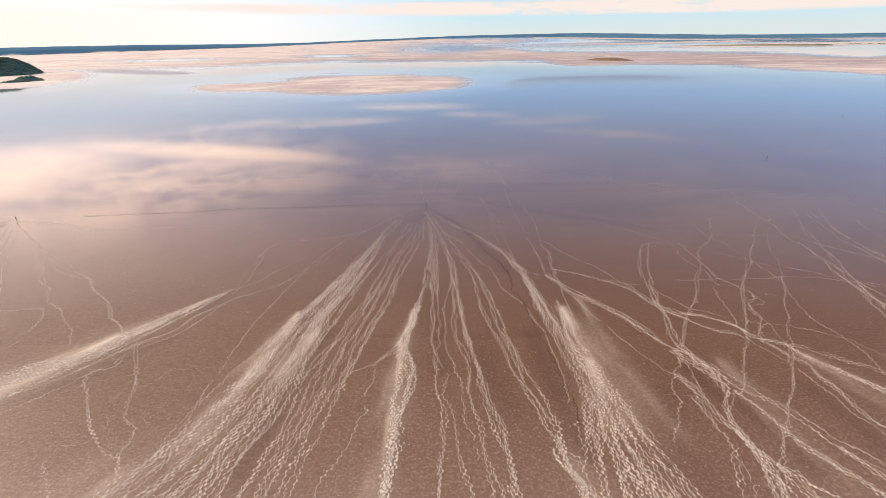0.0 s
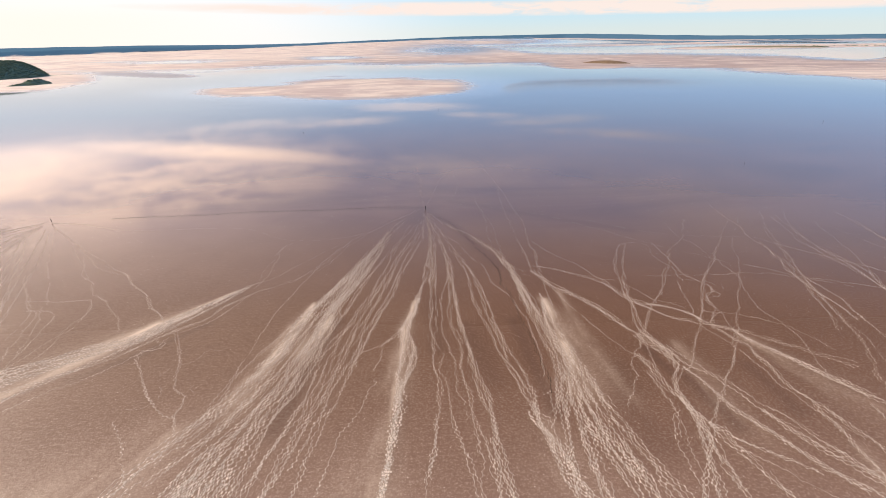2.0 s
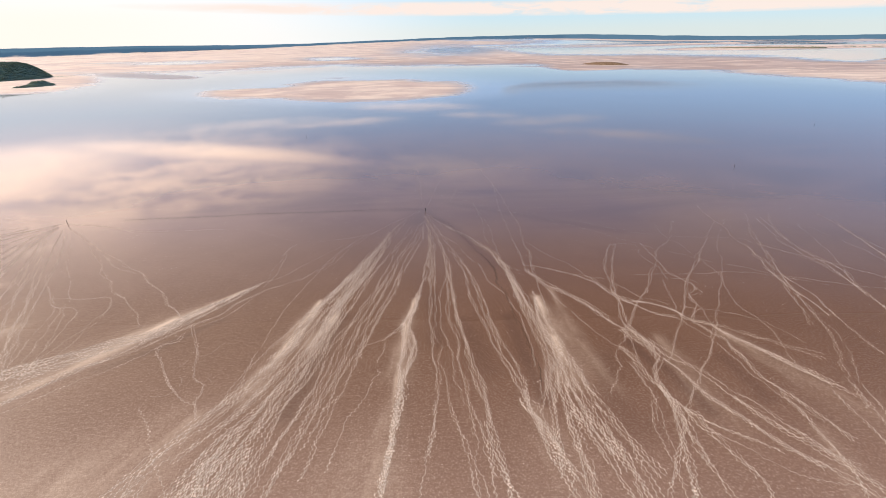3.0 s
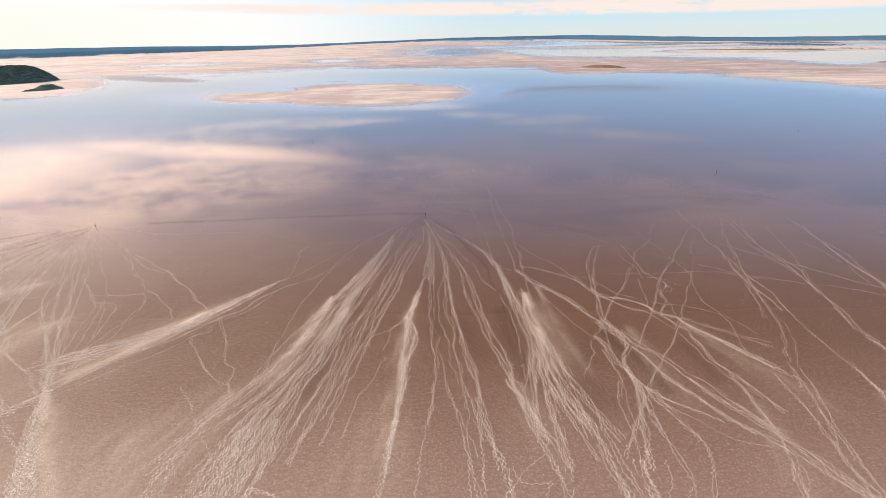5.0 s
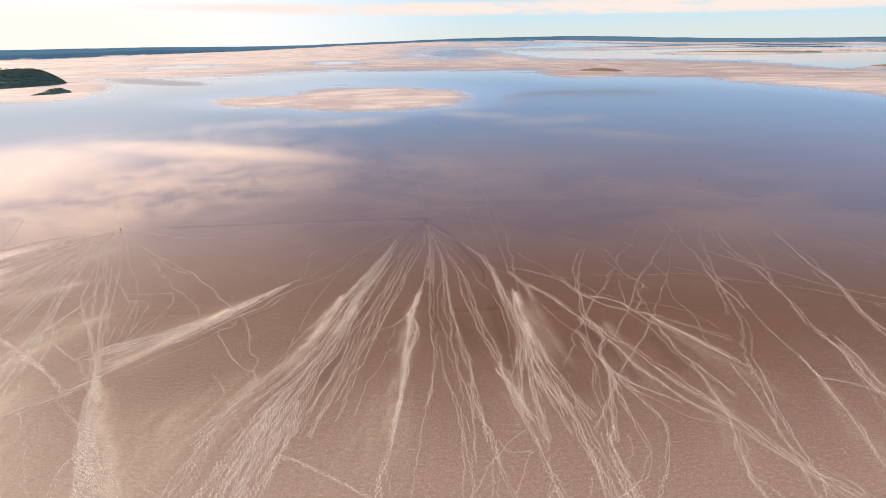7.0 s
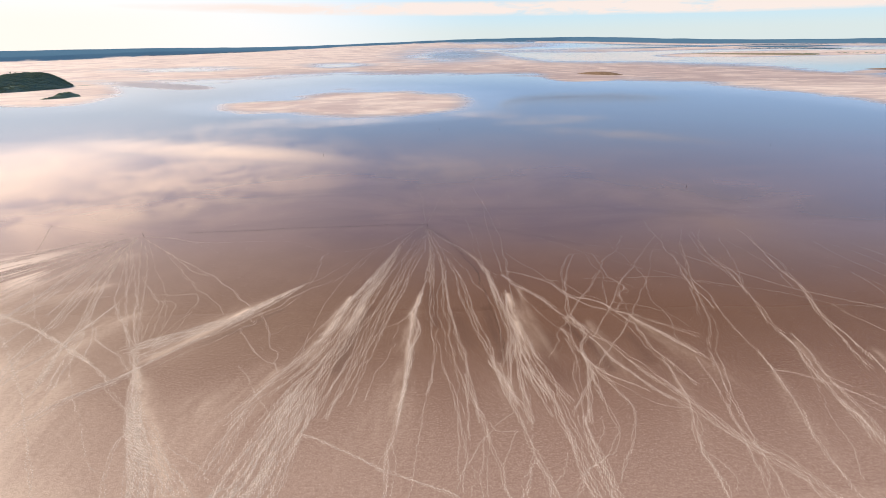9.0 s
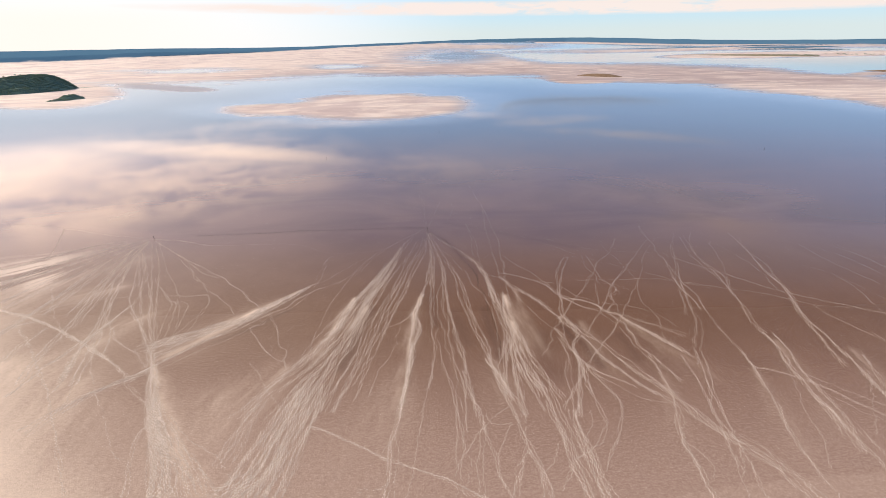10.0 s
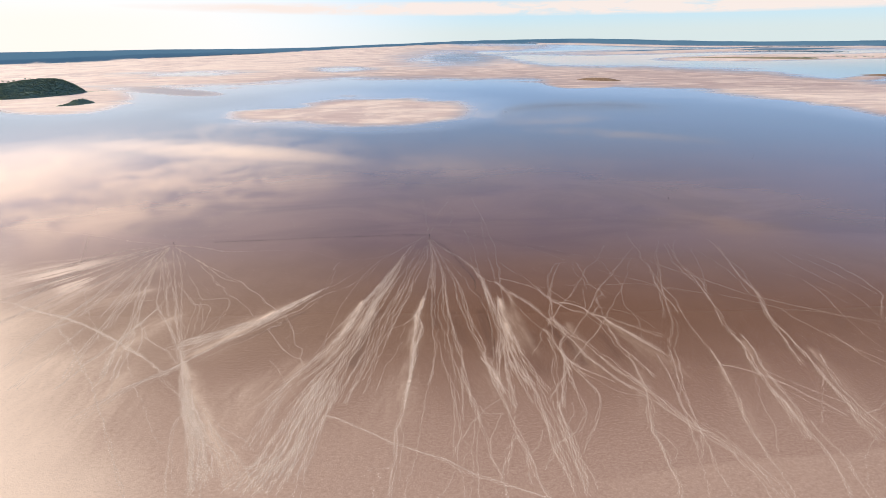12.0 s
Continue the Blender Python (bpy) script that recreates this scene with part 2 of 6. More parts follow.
def let_light_through(m, share):
    """Thin leaves: part of the light passes through them."""
    t = m.node_tree
    b, out = t.nodes["Principled BSDF"], t.nodes["Material Output"]
    through_leaf = node(t, "ShaderNodeBsdfTranslucent", {"Color": b.inputs["Base Color"].links[0].from_socket})
    mix = node(t, "ShaderNodeMixShader", {0: share, 1: b.outputs[0], 2: through_leaf.outputs[0]})
    t.links.new(mix.outputs[0], out.inputs["Surface"])


LAKEBED = make_lakebed()
SALT = make_crust("salt_crust", (0.42, 0.33, 0.275), (0.68, 0.54, 0.425), (0.75, 0.62, 0.495), 0.6)
SCUFFED = make_crust("scuffed_crust", (0.25, 0.18, 0.148), (0.40, 0.302, 0.235), (0.50, 0.395, 0.31), 0.9)
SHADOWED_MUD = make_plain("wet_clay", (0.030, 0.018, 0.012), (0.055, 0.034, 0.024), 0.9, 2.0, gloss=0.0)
# leaf colour made paler and bluer than real leaves, as haze would
FOLIAGE = make_plain("foliage", (0.22, 0.31, 0.27), (0.43, 0.47, 0.30), 0.75, 0.15, 0.6, 0.5, gloss=0.0)
let_light_through(FOLIAGE, 0.6)
# distant leaves: the blue of aerial haze is mixed into the base colour
HAZED_FOLIAGE = make_plain("hazed_foliage", (0.07, 0.155, 0.21), (0.095, 0.185, 0.24), 0.8, 0.05, 0.6, 0.5, gloss=0.0)
# the hill's green is likewise paled to include haze
HILL = make_plain("hill_soil", (0.19, 0.26, 0.21), (0.32, 0.37, 0.23), 0.9, 0.08, 0.5, 0.6, gloss=0.0)
DRY_GRASS = make_plain("dry_grass", (0.17, 0.105, 0.06), (0.29, 0.195, 0.115), 0.95, 0.25, 0.5, 0.3)
SPIT_GRASS = make_plain("spit_grass", (0.19, 0.165, 0.10), (0.31, 0.265, 0.165), 0.95, 0.25, 0.5, 0.3)
BARK = make_plain("bark", (0.09, 0.07, 0.055), (0.17, 0.14, 0.11), 0.9, 2.0)
DARK_METAL = make_plain("blackened_metal", (0.03, 0.025, 0.022), (0.07, 0.05, 0.04), 0.55, 6.0, metallic=0.6)

# ---------------------------------------------------------------- trails of footprints
STATUES = [(-5.6, 156.6), (-142.6, 150.1), (149.2, 214.2), (-1.0, 421.1), (-93.5, 316.8), (268.9, 324.0)]
TRAILS = []


def trail(points, walkers=1, spread=(0.1, 0.1), salt=0.0, kind=""):
    """A way through its turning points, in metres: how many walked it, how far they strayed to each side at its start and end,
    and how much salt they brought up. kind "dark": wet clay in place of salt; "faint": half washed out."""
    TRAILS.append((points, walkers, spread, salt, kind))


trail([(-120.6, 130.3), (-117.4, 127.7), (-109.5, 121.1), (-104.9, 117.9), (-99.6, 114.2), (-97.5, 111.4), (-92.9, 108.4), (-87.8, 105.1), (-84.8, 101.2), (-80.5, 97.8), (-75.8, 93.5), (-71.9, 88.1), (-68.8, 85.3), (-65.7, 82.5), (-62.9, 79.4), (-59.6, 76.0), (-57.2, 72.1), (-55.2, 68.8), (-53.6, 65.7), (-52.6, 62.8), (-51.7, 60.2), (-50.5, 57.6), (-47.4, 54.6), (-46.9, 52.4), (-47.1, 50.9), (-45.7, 47.9), (-45.0, 46.1)], 2, (0.15, 0.25), 0.1)
trail([(-112.7, 122.0), (-106.8, 114.5), (-100.1, 104.7), (-95.4, 101.1), (-90.9, 96.1), (-88.3, 93.4), (-85.2, 90.9), (-82.5, 88.5), (-79.8, 85.7), (-77.4, 83.9), (-76.3, 81.4), (-72.8, 76.9)], 1, (0.1, 0.1), 0)
trail([(-72.8, 76.9), (-68.9, 73.8), (-66.2, 70.7), (-64.1, 69.0)], 1, (0.1, 0.1), 0)
trail([(-67.7, 75.1), (-64.6, 74.5), (-62.9, 74.3), (-61.2, 72.2)], 1, (0.1, 0.1), 0)
trail([(-60.8, 73.5), (-60.5, 72.2), (-60.7, 70.8), (-63.8, 69.3), (-63.1, 66.7), (-60.3, 63.1), (-56.4, 57.8), (-54.9, 56.0), (-52.9, 54.2), (-51.0, 52.0), (-48.4, 49.9), (-47.3, 49.4)], 2, (0.1, 0.2), 0.1)
trail([(-97.7, 90.2), (-91.7, 92.1), (-88.7, 91.5), (-87.6, 89.1), (-86.4, 85.3), (-85.7, 82.2), (-85.4, 78.3), (-86.1, 76.4), (-87.7, 51.8)], 1, (0.1, 0.1), 0)
trail([(-56.9, 49.9), (-55.4, 47.7), (-54.5, 46.3), (-53.2, 44.7), (-52.4, 43.5), (-39.8, 27.5)], 1, (0.1, 0.1), 0)
trail([(-56.9, 51.6), (-53.5, 52.6), (-52.8, 54.8), (-53.8, 58.3), (-55.1, 61.6), (-54.6, 63.3), (-52.7, 64.2), (-51.1, 65.6), (-50.1, 67.4), (-49.6, 69.4), (-46.8, 69.8), (-45.5, 70.4)], 1, (0.1, 0.1), 0, "faint")
trail([(-48.6, 59.4), (-46.9, 57.5), (-45.7, 55.4)], 1, (0.1, 0.1), 0, "faint")
trail([(-142.0, 149.4), (-127.0, 147.0), (-118.6, 143.0), (-104.2, 140.3), (-86.6, 140.9), (-72.2, 140.6), (-66.3, 139.3), (-59.3, 134.7), (-52.7, 130.4), (-43.7, 128.3), (-38.7, 128.5), (-32.5, 130.3), (-27.8, 132.2), (-23.2, 135.6), (-19.5, 142.3), (-13.7, 148.8), (-9.2, 154.2)], 1, (0.1, 0.1), 0)
trail([(-6.5, 159.4), (-18.5, 160.1), (-32.3, 159.1), (-46.0, 158.1), (-59.8, 157.7), (-75.5, 157.4), (-84.5, 155.6), (-103.3, 154.4), (-121.9, 153.1)], 2, (0.2, 0.4), 0, "dark")
trail([(-50.3, 99.3), (-53.0, 94.6), (-56.5, 89.9), (-60.1, 85.0), (-63.9, 79.5), (-67.6, 73.4), (-71.5, 71.5), (-75.0, 69.4), (-78.1, 67.0), (-96.6, 54.4)], 24, (0.2, 4.2), 0.9)
trail([(-50.8, 97.1), (-54.4, 90.7), (-57.7, 85.0), (-60.9, 80.1), (-64.0, 76.1), (-66.9, 72.4), (-70.5, 67.4), (-74.6, 62.8), (-88.7, 45.1)], 5, (0.2, 0.6), 0.5)
trail([(-49.0, 92.7), (-46.3, 95.6), (-42.1, 98.7), (-39.0, 101.6), (-36.2, 106.6), (-33.6, 113.7), (-30.8, 122.0), (-27.4, 130.0), (-23.2, 135.6), (-18.6, 142.2), (-12.8, 149.8), (-8.3, 156.5)], 2, (0.2, 0.3), 0.2)
trail([(-49.0, 92.7), (-53.5, 87.4), (-55.7, 81.2), (-59.6, 78.0), (-62.9, 74.3), (-65.8, 70.7), (-68.5, 67.3), (-71.5, 64.9), (-74.7, 62.9), (-89.0, 52.8)], 3, (0.2, 0.3), 0.3)
trail([(-49.2, 93.2), (-51.8, 85.0), (-54.9, 79.6), (-58.0, 77.0), (-60.8, 73.5), (-61.0, 71.3), (-63.1, 69.8), (-66.5, 64.6), (-69.0, 61.7), (-71.6, 59.3), (-92.2, 38.1)], 1, (0.1, 0.2), 0)
trail([(-51.0, 97.7), (-48.0, 100.3), (-45.0, 103.3), (-42.5, 108.4), (-39.5, 113.3), (-36.3, 118.5), (-32.7, 123.3)], 1, (0.1, 0.1), 0)
trail([(-49.3, 98.4), (-49.4, 102.1), (-50.1, 105.6), (-50.0, 109.4), (-49.7, 114.8), (-50.1, 119.1), (-49.9, 122.1), (-47.9, 126.0)], 1, (0.1, 0.1), 0)
trail([(-49.6, 95.8), (-48.2, 102.6), (-48.3, 108.7), (-48.4, 115.4), (-49.4, 119.8), (-48.9, 124.0)], 1, (0.1, 0.1), 0)
trail([(-24.5, 133.0), (-30.3, 119.3), (-32.7, 109.6), (-35.6, 104.4), (-36.9, 99.3), (-38.0, 94.0), (-39.2, 86.5), (-39.9, 78.7), (-40.3, 71.5), (-40.2, 67.6), (-40.6, 63.9), (-40.7, 61.2), (-40.9, 58.6), (-41.2, 56.4), (-41.3, 53.4), (-41.9, 49.8)], 1, (0.1, 0.1), 0)
trail([(-28.9, 93.7), (-30.6, 85.5), (-33.2, 80.4), (-34.7, 76.6), (-35.8, 73.4), (-37.5, 69.5), (-38.5, 67.0), (-38.9, 64.6), (-40.4, 60.5), (-40.5, 56.8), (-40.8, 52.3), (-42.4, 47.8)], 2, (0.1, 0.3), 0)
trail([(-12.7, 147.6), (-16.5, 138.6), (-18.7, 127.5), (-20.7, 117.7), (-23.1, 109.2), (-25.3, 101.7), (-27.9, 94.9), (-29.7, 89.3), (-31.8, 83.4), (-32.6, 80.4), (-33.5, 73.0), (-34.2, 67.4), (-35.9, 63.1), (-37.4, 57.9), (-38.8, 51.7)], 10, (0.4, 1.3), 0.8)
trail([(-13.0, 144.5), (-17.3, 129.5), (-18.9, 115.8), (-20.5, 105.9), (-22.1, 98.7), (-24.5, 91.1), (-26.4, 85.4), (-27.4, 80.2), (-27.6, 74.6), (-27.8, 69.5), (-28.0, 65.0), (-28.0, 61.9), (-28.9, 57.1)], 7, (0.4, 0.9), 0.8)
trail([(-14.9, 141.0), (-19.6, 121.5), (-23.1, 104.5), (-25.8, 91.1), (-27.7, 81.2), (-29.3, 72.9), (-30.9, 65.1), (-32.9, 57.8), (-34.9, 52.1), (-37.2, 46.8), (-39.4, 43.2), (-48.7, 23.0)], 22, (1, 7), 0.12)
trail([(-21.2, 110.8), (-25.0, 93.6), (-26.9, 80.2), (-27.9, 68.0), (-29.1, 59.6), (-30.5, 53.7), (-31.9, 49.0), (-33.1, 43.1), (-36.9, 25.0)], 9, (0.8, 3), 0.15)
trail([(-34.9, 43.5), (-37.5, 31.4), (-38.9, 20.9), (-39.9, 10.7), (-41.7, 2.7), (-43.5, -4.1)], 30, (2.5, 5.5), 0.35)
trail([(-31.3, 39.2), (-32.3, 27.7), (-33.5, 18.7), (-34.3, 9.7), (-35.2, 2.6), (-36.0, -4.1)], 16, (1.5, 3.5), 0.2)
trail([(-47.0, 34.1), (-48.2, 24.4), (-48.5, 15.7), (-49.4, 9.9)], 8, (1.5, 3), 0.1)
trail([(-40.3, 9.8), (-43.0, 4.4), (-45.8, 0.2), (-46.9, -4.0)], 16, (3, 7), 0.2)
trail([(-7.0, 145.7), (-9.8, 129.2), (-12.8, 115.6), (-14.6, 104.2), (-16.2, 94.5), (-18.3, 87.3), (-20.6, 80.0), (-22.0, 73.5), (-22.8, 67.8), (-23.3, 62.0), (-23.8, 56.9), (-24.9, 51.9), (-25.7, 48.4), (-26.5, 45.2), (-27.2, 42.9), (-31.3, 28.0)], 2, (0.2, 0.3), 0)
trail([(-6.4, 143.1), (-8.1, 129.1), (-12.0, 115.5), (-13.2, 104.1), (-15.0, 93.2), (-16.4, 85.0), (-18.3, 78.0), (-19.4, 70.9), (-20.3, 63.3), (-21.3, 57.5), (-22.0, 53.4), (-22.9, 49.3), (-23.7, 45.6), (-24.1, 42.9), (-27.3, 27.9)], 3, (0.2, 0.5), 0)
trail([(-5.9, 140.5), (-7.5, 126.9), (-10.4, 113.7), (-11.7, 102.6), (-13.5, 93.1), (-15.3, 82.8), (-16.3, 77.9), (-17.8, 70.8), (-18.7, 64.7), (-19.6, 59.9), (-20.5, 56.3), (-21.0, 51.3), (-21.7, 47.4), (-22.0, 43.8), (-23.3, 38.6)], 2, (0.2, 0.3), 0)
trail([(-5.7, 145.6), (-6.3, 124.8), (-8.5, 115.4), (-10.5, 105.5), (-11.4, 98.3), (-12.6, 90.6), (-14.3, 83.9), (-15.2, 77.9), (-16.4, 71.6), (-17.4, 66.9), (-17.9, 63.3)], 3, (0.2, 0.3), 0.15)
trail([(-8.6, 140.7), (-14.5, 117.5), (-15.5, 107.3), (-17.4, 98.5), (-18.2, 90.8), (-20.2, 84.1), (-21.0, 78.0), (-22.9, 72.7), (-24.2, 68.6), (-24.6, 63.4), (-24.8, 58.8), (-24.9, 54.6), (-26.0, 50.4), (-26.4, 47.0), (-27.2, 43.9), (-29.8, 28.3)], 2, (0.2, 0.4), 0)
trail([(-10.4, 140.8), (-13.6, 125.1), (-17.5, 110.6), (-19.8, 101.4), (-21.8, 89.8), (-23.3, 82.1), (-24.8, 76.3), (-25.7, 71.1), (-25.4, 66.4), (-26.3, 59.5), (-27.4, 54.7), (-29.3, 50.5), (-29.6, 46.2), (-29.8, 43.0), (-30.6, 28.0)], 3, (0.2, 0.6), 0.1)
trail([(-15.4, 101.3), (-17.0, 90.8), (-18.6, 81.9), (-20.0, 74.0), (-21.0, 67.8), (-21.9, 62.0), (-22.6, 57.5), (-23.2, 53.5), (-24.1, 49.3), (-24.7, 46.1), (-25.0, 42.9), (-26.7, 27.6)], 2, (0.3, 0.5), 0)
trail([(-17.9, 63.3), (-18.3, 60.6), (-18.6, 56.8), (-19.2, 52.5), (-20.6, 49.7), (-20.8, 46.4), (-21.2, 43.8), (-21.7, 32.6)], 2, (0.2, 0.4), 0)
trail([(-8.9, 75.8), (-10.3, 73.1), (-12.1, 70.7), (-14.0, 69.1), (-16.2, 67.3), (-17.6, 65.4), (-17.9, 63.0), (-18.2, 59.9)], 1, (0.1, 0.1), 0)
trail([(-7.2, 83.6), (-8.4, 78.6), (-9.4, 74.9), (-11.3, 72.0), (-13.1, 69.9)], 2, (0.2, 0.2), 0)
trail([(-12.7, 69.1), (-12.6, 66.0), (-13.4, 63.1), (-13.3, 59.8), (-12.3, 58.2), (-13.2, 56.7), (-13.6, 53.8), (-14.0, 51.1), (-14.7, 49.8), (-15.1, 48.6), (-15.6, 47.2), (-16.5, 45.9), (-16.9, 44.1), (-17.1, 42.7), (-18.8, 33.8)], 1, (0.1, 0.1), 0)
trail([(-5.9, 151.1), (-3.1, 131.0), (-3.4, 116.9), (-4.2, 106.8), (-4.7, 98.0), (-5.5, 91.6), (-5.9, 86.9)], 3, (0.2, 0.4), 0.1)
trail([(-4.9, 96.7), (-5.7, 90.4), (-6.0, 83.6), (-7.0, 79.5), (-7.5, 75.7), (-6.9, 72.2), (-5.9, 68.9), (-5.6, 65.8), (-5.8, 62.9), (-6.5, 60.2), (-7.3, 57.7), (-7.6, 55.9), (-7.1, 53.1), (-7.2, 50.9), (-7.6, 48.9), (-7.8, 46.1), (-7.9, 43.5), (-8.0, 42.5), (-9.3, 30.3)], 6, (0.2, 0.6), 1)
trail([(-5.5, 90.3), (-6.8, 83.6), (-8.2, 79.6), (-8.8, 75.8), (-8.5, 70.6), (-8.3, 65.9), (-8.4, 63.0), (-8.4, 59.0), (-8.2, 55.4), (-8.2, 52.6), (-8.3, 50.0), (-8.2, 46.1), (-8.3, 42.5), (-9.1, 25.4)], 5, (0.1, 0.5), 1)
trail([(-6.0, 84.7), (-7.3, 79.5), (-7.7, 73.9), (-7.3, 68.9), (-6.9, 65.8), (-7.3, 63.0)], 3, (0.2, 0.4), 0.8)
trail([(-7.7, 57.1), (-8.1, 47.5), (-8.5, 38.8), (-9.1, 31.0), (-9.6, 23.8), (-10.4, 19.4), (-10.9, 15.2), (-10.4, 11.3), (-10.3, 5.8), (-10.4, 0.6), (-10.3, -4.4)], 3, (0.3, 0.5), 0.6)
trail([(-10.0, 20.5), (-8.6, 15.2), (-8.3, 11.3), (-8.8, 6.6), (-8.3, 0.6)], 1, (0.2, 0.2), 0)
trail([(-10.6, 18.3), (-11.5, 15.2), (-11.8, 13.2), (-10.4, 11.3)], 1, (0.2, 0.2), 0)
trail([(-10.3, 5.8), (-12.6, 4.4), (-16.6, 4.1), (-14.1, 2.7), (-13.3, 1.5), (-14.5, -0.9), (-13.6, -4.4)], 1, (0.1, 0.1), 0)
trail([(-0.5, 50.5), (-0.4, 44.4), (-2.0, 36.0), (-3.2, 28.4), (-3.6, 21.5), (-4.5, 15.1), (-5.0, 9.3), (-5.7, 4.0), (-6.5, -1.0), (-6.5, -4.4)], 1, (0.1, 0.1), 0)
trail([(-5.1, 145.6), (-3.0, 124.6), (-2.4, 110.0), (-2.6, 97.9), (-2.4, 85.6), (-2.2, 77.4), (-1.8, 70.4), (-1.6, 64.2), (-1.3, 61.4), (-0.7, 59.4), (-0.4, 56.3), (-0.6, 51.8), (-0.7, 47.8), (-1.0, 45.1), (-1.5, 42.4), (-2.5, 36.2)], 2, (0.1, 0.15), 0)
trail([(-4.8, 145.6), (-2.2, 120.6), (-1.4, 106.7), (-1.1, 95.2), (-1.3, 85.6), (-1.1, 79.3), (-1.2, 73.7), (-0.5, 68.7), (0.5, 66.4), (-0.3, 64.2), (-0.4, 61.4), (0.5, 58.8), (1.3, 56.3), (1.6, 52.9), (1.9, 49.7), (2.3, 45.9), (2.8, 44.1), (3.4, 42.3), (7.3, 28.5)], 1, (0.1, 0.15), 0)
trail([(-4.8, 148.3), (0.2, 124.5), (1.8, 109.8), (2.1, 102.0), (0.6, 95.1), (-0.1, 89.0), (0.2, 82.3), (0.1, 77.3), (0.3, 72.8), (1.2, 69.4), (1.5, 67.1), (2.6, 64.8), (2.9, 61.3), (3.0, 57.4), (3.2, 54.5), (3.7, 51.7), (4.2, 49.7), (4.4, 46.8), (5.1, 44.9), (5.7, 42.2), (8.5, 33.0)], 1, (0.1, 0.15), 0)
trail([(-4.8, 148.3), (-0.3, 124.5), (1.6, 111.5), (2.0, 100.5), (2.2, 92.5), (2.3, 83.3), (2.1, 77.3), (3.0, 74.5), (4.1, 70.2), (4.2, 65.5), (4.1, 61.3), (4.5, 57.4), (4.9, 53.9), (5.2, 50.6), (5.8, 47.7), (6.3, 45.8), (6.9, 44.0), (7.4, 42.2), (13.3, 19.5)], 2, (0.1, 0.3), 0)
trail([(-5.0, 149.4), (-1.4, 133.2), (1.7, 116.7), (2.9, 106.5), (3.0, 97.7), (3.6, 88.8), (3.9, 82.2), (4.5, 77.2), (5.5, 71.8), (6.0, 68.5), (6.6, 64.0), (6.8, 61.2), (7.2, 58.0), (8.2, 55.5), (8.5, 52.7), (8.7, 50.6), (8.9, 48.1), (9.0, 45.7), (9.2, 43.1), (9.3, 42.1), (11.6, 25.5)], 3, (0.2, 0.3), 0.15)
trail([(-5.1, 151.1), (-0.6, 130.9), (1.2, 116.7), (2.5, 103.5), (3.3, 92.5), (3.8, 85.4), (4.1, 79.1), (5.0, 73.5), (5.8, 68.5), (5.9, 64.0), (6.5, 59.9), (6.8, 56.1), (7.4, 53.3), (7.9, 50.6), (8.6, 47.6), (8.7, 44.8), (8.6, 42.1), (8.0, 19.8)], 2, (0.1, 0.3), 0)
trail([(-5.9, 152.8), (-4.1, 138.0), (-3.4, 124.7), (-3.3, 110.0), (-3.4, 98.0)], 5, (0.4, 0.6), 0.1)
trail([(-5.5, 151.1), (-2.6, 133.2), (-1.9, 116.9), (-1.8, 103.6), (-2.0, 95.2)], 3, (0.3, 0.4), 0.1)
trail([(-4.9, 152.7), (0.3, 133.1), (4.3, 116.6), (6.2, 108.0), (7.4, 100.3), (7.9, 92.3), (8.3, 86.4), (8.9, 83.7), (9.6, 79.9), (10.7, 76.1), (11.2, 71.6), (11.8, 68.3), (12.7, 65.0), (13.6, 61.7), (14.4, 59.0), (14.8, 56.5), (15.3, 54.2), (16.1, 52.0), (16.4, 49.9), (16.7, 47.9), (17.3, 45.5), (18.2, 43.3), (18.5, 41.9), (20.5, 36.4)], 2, (0.1, 0.3), 0.1)
trail([(-4.9, 152.7), (0.6, 132.1), (4.7, 116.6), (7.8, 106.3), (9.9, 97.4), (11.0, 89.7), (11.7, 85.1), (12.2, 79.9), (12.5, 76.0), (13.0, 73.3), (13.6, 69.1), (14.4, 65.9), (15.4, 63.4), (16.0, 60.9), (16.5, 57.7), (16.9, 55.3), (16.9, 51.9), (16.9, 49.3), (17.9, 47.9), (18.1, 45.5), (18.7, 43.8), (19.1, 41.9), (23.0, 26.5)], 2, (0.1, 0.3), 0.1)
trail([(5.4, 114.7), (8.3, 103.2), (9.8, 93.5), (10.9, 83.0), (11.6, 77.0), (12.3, 72.4), (12.9, 67.5), (13.5, 63.8), (14.6, 60.3), (15.2, 57.1), (15.8, 54.5), (16.4, 51.4), (16.6, 49.4), (16.9, 46.5), (17.8, 44.6), (17.8, 42.1), (20.4, 33.0)], 2, (0.2, 0.4), 0)
trail([(16.1, 52.0), (16.4, 48.9), (16.8, 46.0), (17.6, 43.8), (18.2, 41.9), (21.7, 31.6)], 3, (0.2, 0.9), 0.3)
trail([(0.3, 133.1), (5.7, 122.2), (9.0, 112.8), (12.1, 106.1), (12.8, 100.1), (14.3, 95.9), (15.8, 92.5), (17.2, 89.5), (18.0, 83.8), (19.9, 78.6), (19.9, 74.8), (20.1, 70.5), (20.5, 66.5), (20.1, 62.2), (19.9, 58.9)], 1, (0.1, 0.1), 0)
trail([(-4.3, 151.6), (3.1, 142.6), (6.3, 135.1), (9.2, 126.1), (11.7, 118.1), (14.2, 112.6), (15.9, 106.0), (16.2, 100.0), (15.8, 97.2), (17.1, 93.2), (17.6, 88.3), (18.0, 83.8), (18.6, 77.7), (19.3, 73.1), (19.7, 68.1), (20.2, 63.6), (20.2, 60.2), (20.3, 57.0), (20.1, 54.9)], 2, (0.15, 0.2), 0, "dark")
